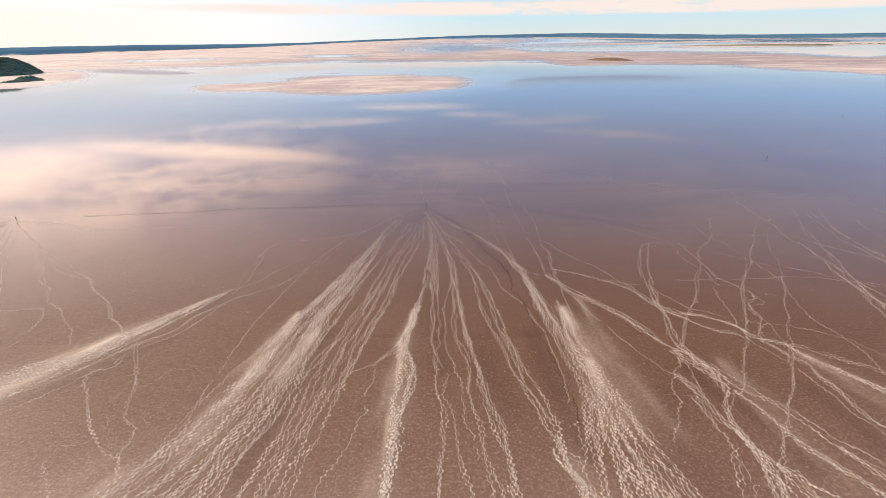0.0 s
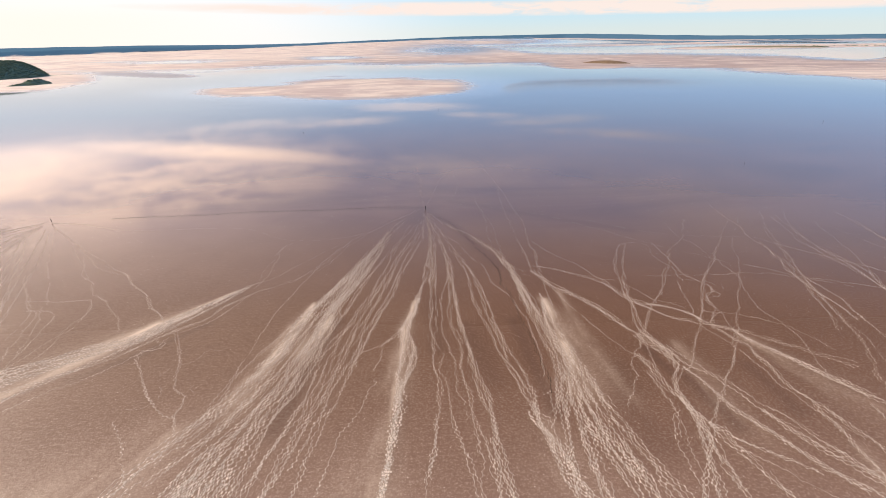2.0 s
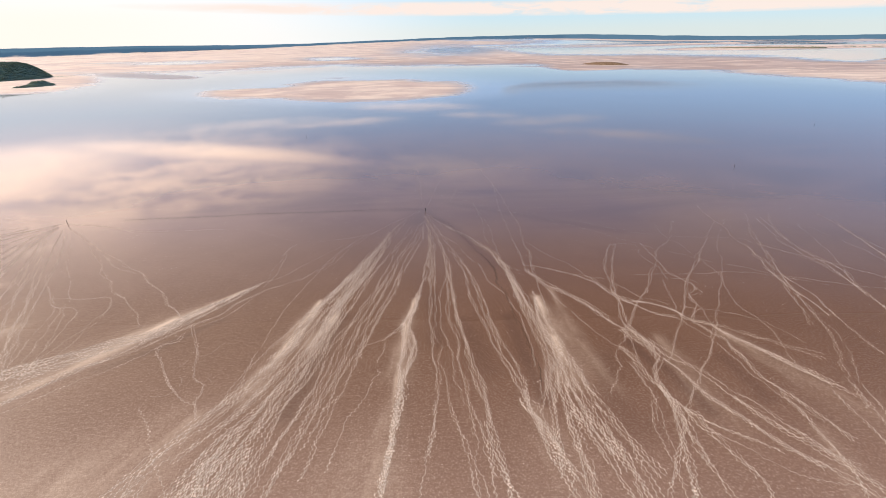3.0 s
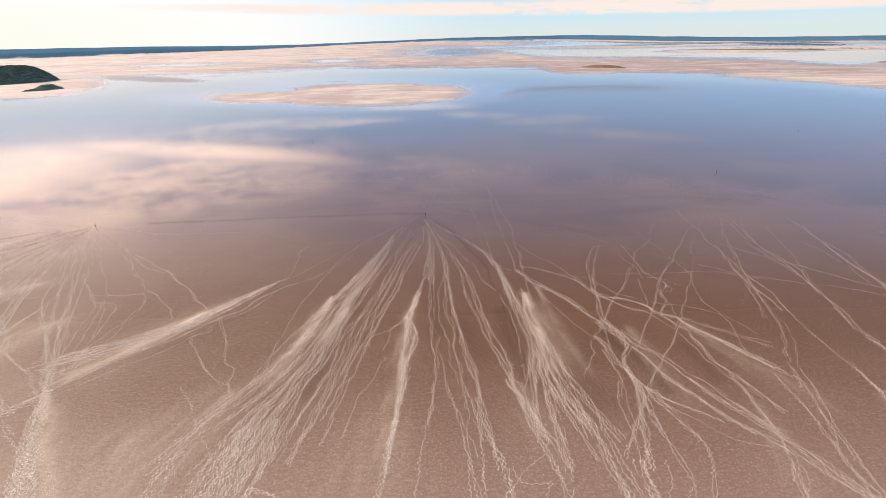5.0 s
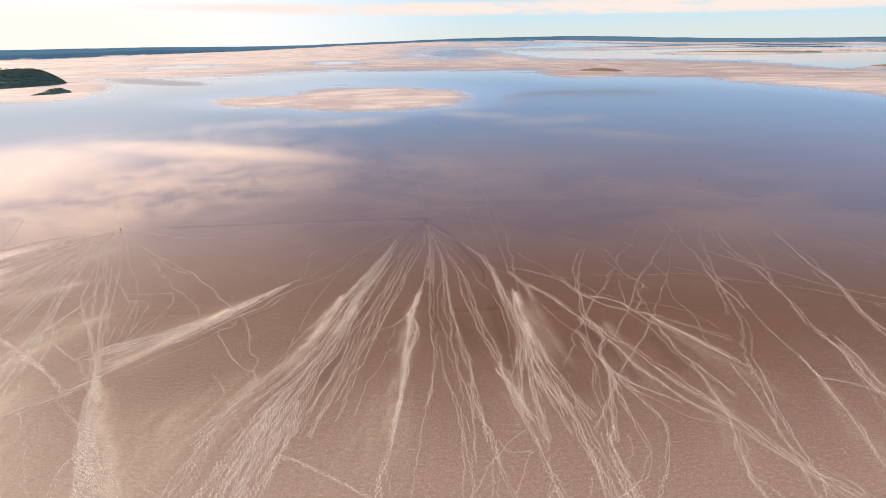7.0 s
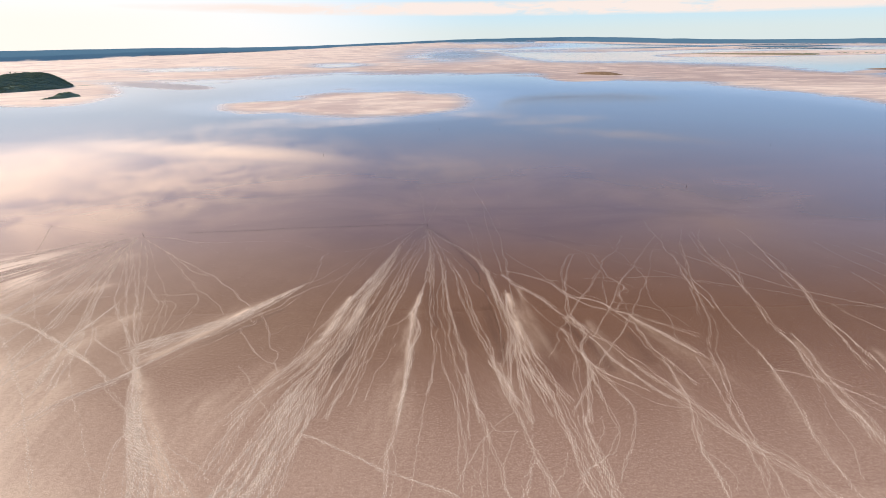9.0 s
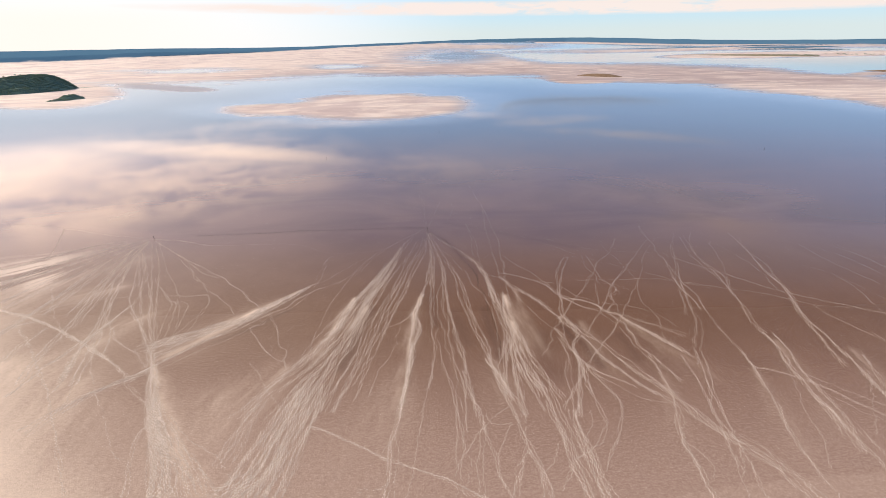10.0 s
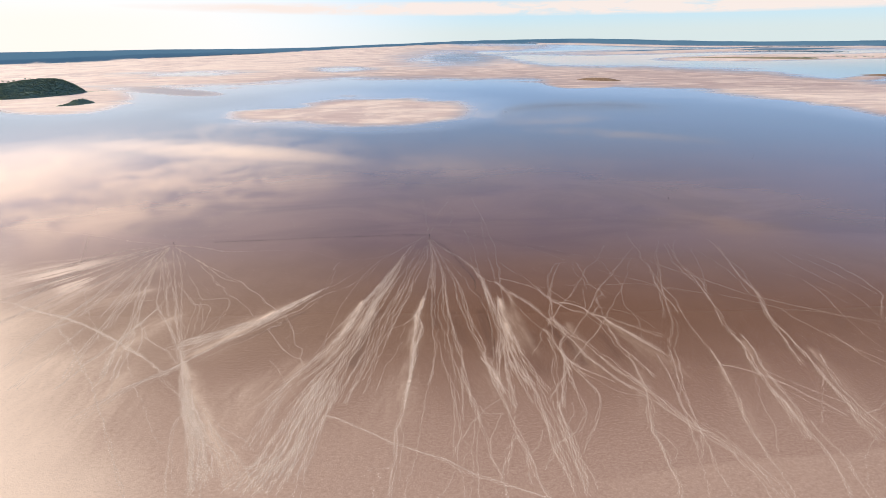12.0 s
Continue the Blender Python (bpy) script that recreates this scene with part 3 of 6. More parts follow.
trail([(15.1, 107.6), (16.3, 102.9), (16.0, 97.7)], 1, (0.1, 0.2), 0, "dark")
trail([(20.1, 54.9), (19.6, 51.9), (19.1, 49.3), (18.9, 46.9), (18.9, 46.0)], 1, (0.1, 0.1), 0)
trail([(-4.7, 152.7), (3.0, 139.1), (9.5, 129.9), (13.7, 121.8), (17.5, 115.3), (18.9, 109.0), (21.6, 104.2), (24.7, 101.9)], 7, (0.5, 1.2), 0.2)
trail([(12.4, 125.9), (16.2, 116.8), (17.7, 110.7), (19.6, 104.3), (20.0, 99.0), (20.3, 93.1), (20.4, 87.0), (20.9, 81.6)], 6, (0.3, 0.9), 0.2)
trail([(17.9, 112.4), (19.7, 105.2), (20.6, 99.8), (20.7, 93.1), (21.3, 87.0), (21.4, 80.5), (22.1, 76.2), (22.3, 71.6), (22.7, 68.0), (23.3, 64.6), (23.5, 61.8), (23.1, 58.8), (22.6, 55.7), (22.0, 52.9), (20.8, 49.2)], 5, (0.5, 1.2), 0.15)
trail([(19.6, 104.3), (20.9, 96.5), (22.1, 89.3), (22.7, 83.6), (22.9, 78.5), (23.4, 74.7), (24.4, 70.4), (25.4, 66.7), (25.6, 62.7), (25.7, 58.7), (25.6, 55.6), (25.7, 52.8), (25.8, 49.6), (26.2, 46.7), (26.9, 43.2), (31.0, 24.4)], 6, (0.5, 1.4), 0.2)
trail([(25.0, 91.2), (25.2, 86.9), (24.7, 82.5), (24.6, 78.1), (25.0, 74.7), (25.6, 71.2), (26.2, 67.1), (26.1, 62.7), (25.9, 59.3)], 7, (0.2, 2.2), 0.9)
trail([(24.7, 105.6), (26.9, 99.5), (26.9, 91.6), (26.7, 85.7), (26.8, 81.4), (26.8, 77.4), (27.0, 74.3)], 1, (0.1, 0.2), 0)
trail([(24.0, 62.1), (23.5, 58.1), (22.6, 53.4), (22.3, 49.2), (22.2, 45.4), (22.1, 41.9), (22.0, 30.7)], 7, (1.4, 3.2), 0.2)
trail([(25.6, 62.0), (25.8, 57.5), (25.9, 53.9), (26.1, 50.6), (26.7, 47.2), (27.5, 44.4), (28.1, 41.7), (29.9, 35.6)], 9, (1.8, 3.6), 0.2)
trail([(27.7, 62.0), (28.1, 59.0), (28.2, 55.6), (28.7, 53.1), (29.2, 50.6), (29.9, 48.0), (30.4, 46.0), (31.1, 43.5), (31.7, 41.6), (34.6, 31.8)], 4, (0.4, 0.8), 0.1)
trail([(29.0, 58.6), (28.8, 55.6), (29.4, 53.3), (30.0, 50.6)], 2, (0.3, 0.3), 0)
trail([(29.4, 43.8), (31.2, 32.8), (31.9, 25.5), (32.7, 18.8), (33.3, 10.7), (34.3, 5.2), (34.7, -1.5), (35.2, -4.9)], 8, (1.5, 2.5), 0.1)
trail([(36.2, 27.8), (36.3, 20.9), (36.9, 14.6), (37.3, 8.8), (37.6, 1.8), (37.2, -4.9)], 8, (1, 2.2), 0.1)
trail([(23.3, 46.9), (23.2, 38.3), (23.4, 30.4), (23.3, 25.6)], 4, (0.5, 1), 0)
trail([(43.3, 43.6), (43.1, 35.2), (43.8, 27.7), (43.5, 21.9), (40.1, 16.6), (36.2, 13.6), (32.6, 10.7), (30.3, 7.0), (28.2, 3.6)], 2, (0.3, 0.3), 0)
trail([(44.9, 46.5), (47.2, 40.6), (48.9, 33.8), (49.5, 28.8), (47.4, 23.0), (44.6, 17.6), (41.0, 12.5), (38.8, 8.8)], 2, (0.3, 0.3), 0)
trail([(40.9, 49.7), (39.0, 40.8), (38.2, 35.3), (37.1, 27.8)], 1, (0.2, 0.2), 0)
trail([(40.7, 27.7), (40.4, 24.2), (38.2, 19.8), (36.6, 16.6)], 1, (0.2, 0.2), 0)
trail([(15.0, 50.2), (17.2, 42.6), (18.4, 35.7), (20.2, 30.5), (21.3, 25.7), (21.7, 20.0), (23.2, 13.8), (24.8, 8.9), (25.5, 4.5), (26.1, 0.2), (26.9, -2.9), (27.9, -4.8)], 3, (0.2, 0.4), 0.3)
trail([(13.4, 27.0), (15.1, 23.4), (19.7, 23.4), (17.7, 20.1), (15.7, 14.9), (15.1, 9.1), (16.4, 3.7)], 1, (0.2, 0.2), 0)
trail([(20.5, 30.5), (16.7, 26.9), (13.1, 22.4), (10.4, 19.1), (7.1, 14.0), (5.5, 9.2)], 1, (0.1, 0.2), 0)
trail([(8.0, 44.2), (10.0, 33.2), (12.5, 25.8), (13.2, 19.1), (14.3, 12.9), (15.0, 7.2), (16.7, 2.8), (17.6, -1.3), (17.5, -4.7)], 2, (0.2, 0.3), 0)
trail([(22.6, 14.8), (19.6, 9.0), (17.9, 3.7), (16.4, 0.3)], 2, (0.2, 0.2), 0)
trail([(5.1, 33.3), (5.8, 25.9), (7.3, 20.9), (6.8, 16.0), (8.5, 11.0), (7.9, 5.5)], 1, (0.2, 0.2), 0)
trail([(11.4, 21.3), (10.7, 14.9), (9.9, 9.1), (10.0, 2.1), (9.2, -4.6)], 1, (0.2, 0.2), 0)
trail([(12.8, 19.1), (11.5, 11.0), (11.5, 3.8), (10.7, -4.6)], 1, (0.2, 0.2), 0)
trail([(23.1, 30.5), (23.3, 23.3), (21.8, 16.8), (20.3, 9.0), (18.7, 2.0)], 1, (0.2, 0.2), 0)
trail([(22.6, 14.8), (24.0, 9.0), (23.9, 3.6), (24.6, -0.6)], 2, (0.5, 0.8), 0)
trail([(29.9, 16.7), (28.2, 11.7), (25.3, 8.0)], 1, (0.2, 0.2), 0)
trail([(1.4, 50.4), (3.3, 41.4), (4.5, 33.3), (5.5, 25.9), (5.7, 19.2), (5.2, 13.0), (5.4, 7.4), (4.6, 0.5), (2.5, -2.7), (1.2, -4.5)], 1, (0.1, 0.1), 0)
trail([(5.3, 50.3), (6.1, 41.4), (5.6, 33.3), (6.3, 25.9), (7.1, 15.0), (5.9, 9.2), (7.1, 0.5), (7.5, -4.6)], 1, (0.1, 0.1), 0)
trail([(-32.1, 23.0), (-27.6, 21.4), (-22.3, 18.5), (-17.1, 15.7), (-12.1, 12.7), (-7.3, 10.7), (-2.7, 8.7), (1.8, 6.9), (4.7, 5.2), (10.3, 2.1), (14.3, 0.4), (18.3, -1.3), (24.8, -3.7), (27.9, -4.8)], 3, (0.15, 0.2), 0.15)
trail([(25.1, 104.0), (26.9, 99.5), (29.0, 94.6), (31.9, 91.4), (35.0, 87.2), (36.8, 83.8), (38.8, 79.9), (40.3, 76.6), (41.8, 73.8), (43.5, 71.6)], 4, (0.2, 0.6), 0.3)
trail([(26.2, 102.5), (28.5, 98.1), (31.4, 93.9), (35.7, 87.6), (38.9, 83.1), (40.4, 78.3)], 2, (0.2, 0.3), 0.1)
trail([(26.7, 98.7), (27.9, 95.4), (29.4, 91.5), (30.9, 85.5), (32.8, 80.6), (34.1, 76.2), (35.7, 71.7), (36.7, 69.2), (38.2, 66.8), (40.0, 65.2), (40.4, 63.0)], 1, (0.1, 0.1), 0.1)
trail([(43.7, 74.4), (44.7, 70.9), (45.8, 68.1), (46.9, 65.4), (47.2, 62.5), (46.7, 60.5)], 6, (0.3, 0.8), 0.7)
trail([(42.2, 72.3), (43.9, 68.1), (45.5, 65.5), (46.1, 62.1), (45.9, 60.1)], 4, (0.3, 0.7), 0.3)
trail([(39.8, 65.9), (41.1, 61.6), (41.3, 58.3), (42.0, 54.6), (42.8, 53.1), (43.2, 50.2), (43.3, 47.7), (42.6, 44.5), (41.8, 41.4), (37.5, 25.8)], 5, (0.4, 0.8), 0.3)
trail([(46.6, 61.4), (44.4, 58.2), (43.3, 55.2), (43.2, 52.4), (43.4, 49.2), (43.4, 45.8), (43.4, 43.2), (43.3, 41.4), (43.3, 33.6)], 4, (0.4, 0.7), 0.3)
trail([(40.0, 60.3), (40.2, 57.1), (40.5, 53.5), (41.0, 51.0), (40.2, 48.8), (39.1, 45.9), (38.3, 44.0)], 2, (0.2, 0.3), 0)
trail([(38.3, 44.0), (38.2, 42.7), (38.0, 41.5), (36.5, 18.4)], 1, (0.1, 0.2), 0)
trail([(44.5, 75.0), (45.5, 70.5), (47.7, 66.9), (49.7, 63.4), (50.6, 61.9), (51.3, 60.0), (53.7, 56.7), (55.5, 53.1), (57.1, 49.9), (58.3, 48.3), (59.2, 45.9), (66.0, 33.1)], 2, (0.2, 0.2), 0)
trail([(45.2, 73.1), (46.7, 67.0), (48.6, 61.6), (50.9, 59.3), (52.9, 55.5), (54.4, 51.7), (55.7, 48.1), (57.5, 45.5), (58.1, 44.6), (65.0, 34.2)], 2, (0.2, 0.2), 0)
trail([(47.2, 61.4), (47.8, 60.2), (48.9, 57.5), (49.6, 54.4), (50.2, 52.2), (50.8, 50.0), (51.7, 48.0), (52.6, 46.1), (53.4, 44.3), (54.5, 42.8), (55.2, 41.3), (60.3, 33.0)], 3, (0.2, 0.2), 0.35)
trail([(42.9, 53.2), (43.3, 49.7), (44.0, 48.2), (44.6, 46.7), (45.5, 45.8), (46.6, 45.1), (47.0, 43.6), (48.2, 42.3), (49.6, 41.3), (55.8, 36.4)], 3, (0.2, 0.5), 0.2)
trail([(44.6, 46.7), (44.9, 45.4), (45.1, 44.0), (45.7, 42.7), (46.1, 41.3), (49.7, 31.7)], 2, (0.2, 0.3), 0.1)
trail([(25.4, 107.1), (28.3, 106.0), (32.7, 103.7), (37.3, 100.5), (41.8, 98.1), (44.0, 93.4), (46.1, 89.1), (49.5, 84.6)], 3, (0.3, 0.4), 0.1)
trail([(39.5, 99.0), (43.2, 94.8), (45.0, 89.7), (47.0, 85.6), (49.7, 83.8)], 2, (0.2, 0.4), 0.2)
trail([(49.5, 84.6), (50.8, 81.2), (52.8, 78.5), (55.5, 77.4), (57.7, 75.4), (59.2, 72.7), (60.5, 69.7), (61.1, 67.6), (61.6, 64.1), (62.1, 61.0), (62.7, 58.1), (62.8, 54.9), (63.6, 52.8), (64.0, 51.5), (67.2, 42.3)], 1, (0.1, 0.1), 0)
trail([(49.6, 84.9), (54.2, 83.4), (57.2, 81.4), (58.8, 79.3), (59.3, 76.3), (60.9, 75.3), (62.9, 74.3), (64.7, 73.0)], 5, (0.3, 0.5), 0.6)
trail([(46.5, 87.2), (49.7, 82.5), (52.2, 79.5), (55.2, 77.8), (57.5, 77.0)], 3, (0.3, 0.4), 0.2)
trail([(59.8, 75.4), (61.8, 71.7), (62.5, 69.7), (64.0, 67.5), (63.8, 64.5), (64.1, 62.3), (64.2, 58.9), (64.1, 55.5), (64.4, 53.8), (65.0, 52.7), (69.5, 38.6)], 4, (0.2, 0.4), 0.6)
trail([(64.0, 74.3), (65.4, 69.6), (67.5, 67.0), (69.8, 63.6), (71.7, 60.4), (79.1, 48.7)], 9, (0.3, 1.6), 0.5)
trail([(65.2, 73.7), (68.3, 70.7), (71.4, 68.1), (74.1, 66.4), (75.5, 64.9), (80.9, 60.6)], 3, (0.4, 1.2), 0.1)
trail([(48.3, 94.6), (49.8, 92.0), (51.1, 89.4), (52.4, 87.0), (55.4, 85.8), (57.7, 83.5)], 1, (0.1, 0.1), 0)
trail([(28.6, 125.1), (31.3, 119.1), (33.8, 113.5), (38.0, 107.5), (40.6, 102.5), (42.1, 98.9), (45.6, 97.7)], 1, (0.1, 0.1), 0)
trail([(57.2, 121.7), (54.2, 118.0), (51.2, 110.9), (49.3, 106.1), (47.9, 100.1), (47.1, 94.6), (46.1, 90.8), (45.9, 87.3), (45.2, 82.8), (44.4, 79.8), (43.9, 76.8), (43.3, 72.3)], 2, (0.2, 0.4), 0.1)
trail([(57.4, 120.9), (53.2, 110.9), (51.0, 104.5), (49.0, 98.6), (47.5, 93.3), (46.5, 87.2), (46.2, 83.9), (45.5, 79.7), (44.9, 75.9), (43.4, 71.5), (41.2, 67.4)], 2, (0.2, 0.3), 0.1)
trail([(41.2, 67.4), (39.8, 65.9), (37.9, 61.7), (36.6, 57.8), (35.0, 54.2), (33.3, 51.0), (31.7, 49.0)], 1, (0.1, 0.1), 0)
trail([(43.8, 72.3), (43.0, 67.4), (42.3, 63.7), (42.5, 61.5)], 1, (0.1, 0.1), 0)
trail([(85.4, 140.6), (81.1, 133.5), (77.7, 126.9), (73.5, 120.9), (69.6, 117.3), (66.7, 112.0), (64.9, 107.0), (61.3, 101.0), (58.3, 95.5), (55.1, 90.5), (51.7, 85.9), (49.0, 81.6), (46.6, 77.7), (44.4, 73.7)], 2, (0.1, 0.15), 0)
trail([(100.1, 139.8), (94.6, 132.8), (88.9, 124.2), (83.5, 116.6), (79.1, 109.7), (74.5, 103.5), (70.2, 97.8), (65.7, 90.1), (62.4, 84.4), (60.9, 81.2), (58.8, 77.3), (58.0, 75.4), (54.8, 70.2), (52.6, 67.1), (50.6, 63.4), (48.9, 61.4), (47.7, 60.1)], 2, (0.1, 0.15), 0)
trail([(54.2, 119.9), (60.4, 121.6), (63.1, 120.6), (62.4, 113.9), (62.3, 110.4), (63.1, 107.7), (63.9, 105.5), (64.6, 102.4), (63.8, 98.9), (63.9, 95.8)], 1, (0.1, 0.1), 0)
trail([(65.8, 121.3), (65.7, 114.5), (65.7, 108.6), (66.1, 103.8), (65.8, 99.4), (67.0, 97.9), (68.0, 95.1)], 2, (0.15, 0.3), 0)
trail([(64.3, 96.6), (67.5, 96.5), (70.5, 95.0), (71.5, 92.4)], 1, (0.1, 0.1), 0)
trail([(61.8, 96.2), (61.6, 94.1), (60.8, 90.3), (60.1, 86.7), (59.5, 83.4), (58.8, 79.7)], 1, (0.1, 0.1), 0)
trail([(68.0, 95.1), (69.1, 93.8), (68.9, 91.2), (65.9, 88.4), (65.4, 85.4), (65.2, 83.2), (63.6, 80.1), (60.4, 75.9)], 2, (0.1, 0.1), 0.1)
trail([(69.0, 92.5), (69.2, 90.7), (69.5, 88.7), (67.3, 87.6), (65.0, 85.9)], 1, (0.1, 0.1), 0)
trail([(65.9, 88.4), (64.6, 83.7), (64.9, 80.1), (64.5, 76.7), (64.4, 73.8)], 1, (0.1, 0.1), 0)
trail([(102.0, 157.2), (101.2, 152.4), (100.6, 145.0), (100.1, 139.8), (99.9, 132.5), (98.1, 125.9), (97.9, 119.7), (98.3, 115.9), (96.7, 110.6), (96.0, 105.7), (94.6, 101.1), (94.6, 97.6), (94.4, 94.1), (93.8, 90.3), (94.2, 86.6), (93.9, 76.7)], 3, (0.15, 0.3), 0.1)
trail([(94.6, 97.6), (94.2, 94.6), (91.8, 87.9), (90.4, 82.3), (87.6, 72.9)], 2, (0.15, 0.3), 0)
trail([(105.2, 142.1), (98.5, 132.6), (92.8, 124.0), (87.3, 114.6), (85.7, 109.4), (82.6, 103.1), (79.2, 97.4), (76.4, 92.2), (72.5, 86.3), (69.5, 80.9), (66.7, 77.0), (65.3, 74.3)], 1, (0.1, 0.1), 0)
trail([(65.3, 74.3), (61.8, 68.4), (60.0, 65.3), (55.8, 59.8), (53.1, 56.7), (50.1, 52.7), (47.2, 48.6), (44.8, 44.9), (42.6, 41.4), (34.0, 28.0)], 2, (0.1, 0.15), 0)
trail([(15.4, 158.7), (31.0, 151.8), (40.1, 145.7), (47.4, 139.1), (51.3, 135.0), (56.4, 130.2), (59.7, 125.7), (65.4, 120.5), (70.6, 115.4), (76.0, 111.5), (80.6, 107.0), (86.0, 104.5), (90.6, 101.3), (93.7, 98.2), (98.0, 95.3), (100.4, 93.8), (104.4, 91.2)], 1, (0.1, 0.1), 0)
trail([(77.2, 138.5), (76.3, 124.9), (78.4, 119.9), (78.5, 113.2), (78.8, 106.4), (79.1, 100.3), (78.1, 94.7), (76.4, 88.5), (75.6, 83.9), (75.3, 80.3), (76.2, 77.7), (76.4, 74.5), (76.3, 70.4), (75.7, 67.2), (74.9, 64.2), (73.4, 58.0)], 1, (0.1, 0.1), 0)
trail([(60.2, 81.7), (64.1, 80.5), (69.0, 79.3), (72.4, 77.8), (75.3, 75.8), (77.0, 73.9), (78.3, 71.5), (79.1, 69.2), (80.8, 65.5)], 1, (0.1, 0.1), 0)
trail([(115.6, 141.5), (114.6, 134.1), (113.0, 127.3), (111.5, 121.1), (111.5, 115.3), (111.6, 109.9), (111.9, 107.2), (112.5, 94.0)], 2, (0.1, 0.2), 0)
trail([(110.5, 136.7), (106.5, 129.8), (103.8, 121.5), (101.4, 113.9), (98.5, 107.2), (95.9, 101.0), (95.0, 98.2)], 1, (0.1, 0.3), 0)
trail([(105.3, 123.4), (101.6, 112.1), (97.1, 102.5)], 1, (0.1, 0.3), 0, "faint")
trail([(50.2, 142.5), (60.2, 135.5), (69.6, 129.5), (79.8, 126.8), (93.3, 124.9), (100.6, 123.7), (104.1, 117.5), (107.2, 113.7), (111.3, 106.6)], 1, (0.1, 0.1), 0, "faint")
trail([(13.9, 165.2), (14.9, 152.8), (15.7, 141.9), (15.4, 127.9), (15.8, 119.8)], 1, (0.1, 0.1), 0)
trail([(15.5, 155.7), (17.5, 141.8), (18.1, 132.2), (18.1, 122.8), (18.4, 115.9)], 1, (0.1, 0.1), 0)
trail([(24.7, 195.2), (24.1, 164.5), (23.8, 147.8), (24.7, 136.5), (24.6, 125.3), (25.1, 119.4), (25.3, 112.1), (25.1, 105.6)], 2, (0.1, 0.1), 0)
trail([(19.2, 231.9), (26.0, 178.6), (27.2, 158.0), (28.6, 138.7), (28.2, 127.3), (27.8, 121.2), (28.5, 115.5), (27.9, 108.6), (27.6, 103.0)], 2, (0.1, 0.1), 0)
trail([(-6.1, 161.2), (-6.8, 169.8), (-8.2, 180.9), (-9.5, 197.6), (-12.3, 222.9)], 3, (0.4, 2.2), 0, "faint")
trail([(-5.3, 161.2), (-3.7, 173.2), (-1.5, 188.4), (4.9, 216.1)], 2, (0.3, 0.8), 0, "faint")
trail([(3.7, 165.8), (7.7, 187.8), (5.9, 205.8)], 1, (0.1, 0.1), 0, "faint")
trail([(-144.1, 149.9), (-148.8, 145.7), (-154.6, 140.1), (-161.4, 132.2), (-166.6, 127.2), (-171.3, 121.7), (-175.3, 115.9), (-177.8, 108.7), (-182.4, 101.4), (-187.6, 92.6)], 9, (0.2, 3), 0.5)
trail([(-144.3, 148.5), (-152.5, 136.6), (-159.3, 128.9), (-164.4, 119.7), (-170.0, 112.3), (-174.5, 104.3), (-175.9, 93.3), (-177.1, 83.3)], 7, (0.2, 2), 0.4)
trail([(-143.5, 146.9), (-149.7, 131.8), (-153.3, 119.4), (-155.0, 109.7), (-158.8, 96.7), (-161.9, 84.6)], 4, (0.3, 1.5), 0.1)
trail([(-143.5, 146.9), (-144.9, 128.4), (-144.8, 112.2), (-144.7, 99.8), (-144.1, 87.8), (-143.8, 79.0)], 5, (0.3, 1.5), 0.1)
trail([(-143.5, 146.9), (-142.0, 128.3), (-139.7, 110.3), (-137.4, 96.1), (-135.3, 85.3), (-134.5, 78.8)], 4, (0.3, 1.2), 0.1)
trail([(-143.5, 146.9), (-138.8, 125.0), (-134.8, 106.4), (-131.5, 94.5), (-129.2, 83.0), (-126.9, 70.6)], 3, (0.3, 1), 0)
trail([(-142.7, 145.4), (-139.5, 131.5), (-135.5, 113.0), (-133.8, 104.7), (-129.0, 94.5), (-125.1, 85.1), (-120.5, 75.2), (-117.9, 67.3), (-116.8, 60.8)], 3, (0.2, 0.4), 0.1)
trail([(-159.7, 108.2), (-154.5, 97.6), (-146.5, 87.9), (-139.2, 78.9), (-131.8, 70.7), (-125.2, 63.1)], 1, (0.1, 0.1), 0)
trail([(-143.3, 138.4), (-132.5, 118.7), (-126.7, 107.2), (-121.7, 96.7), (-118.9, 90.4)], 2, (0.2, 0.3), 0)
trail([(-142.4, 138.3), (-129.8, 118.7), (-120.2, 101.7), (-116.0, 91.7), (-114.4, 84.8), (-108.7, 77.4), (-102.2, 69.3), (-95.1, 60.7), (-89.1, 52.2)], 2, (0.2, 0.3), 0.1)
trail([(-118.9, 89.5), (-111.5, 80.4), (-103.0, 70.0), (-96.9, 62.5), (-90.4, 53.8), (-86.7, 49.0)], 2, (0.2, 0.3), 0.1)
trail([(-141.1, 145.4), (-129.4, 124.7), (-119.6, 107.0), (-108.7, 86.9), (-101.8, 73.9), (-95.0, 62.4), (-87.1, 49.0)], 2, (0.3, 0.4), 0)
trail([(-137.1, 141.7), (-124.5, 121.5), (-113.8, 101.6), (-104.0, 82.3), (-97.5, 69.9), (-91.5, 58.9), (-85.9, 49.0)], 2, (0.2, 0.4), 0)
trail([(-118.3, 107.0), (-111.7, 98.9), (-104.8, 91.4), (-99.7, 84.4), (-97.3, 77.1), (-95.8, 71.8), (-92.7, 62.4)], 1, (0.1, 0.1), 0)
trail([(-111.7, 98.9), (-103.1, 89.0), (-97.4, 84.4), (-95.4, 77.9), (-92.7, 69.8), (-90.5, 62.4), (-86.7, 52.1)], 1, (0.1, 0.1), 0)
trail([(-137.2, 145.3), (-115.9, 112.4), (-105.4, 98.8), (-99.5, 90.3)], 1, (0.1, 0.1), 0)
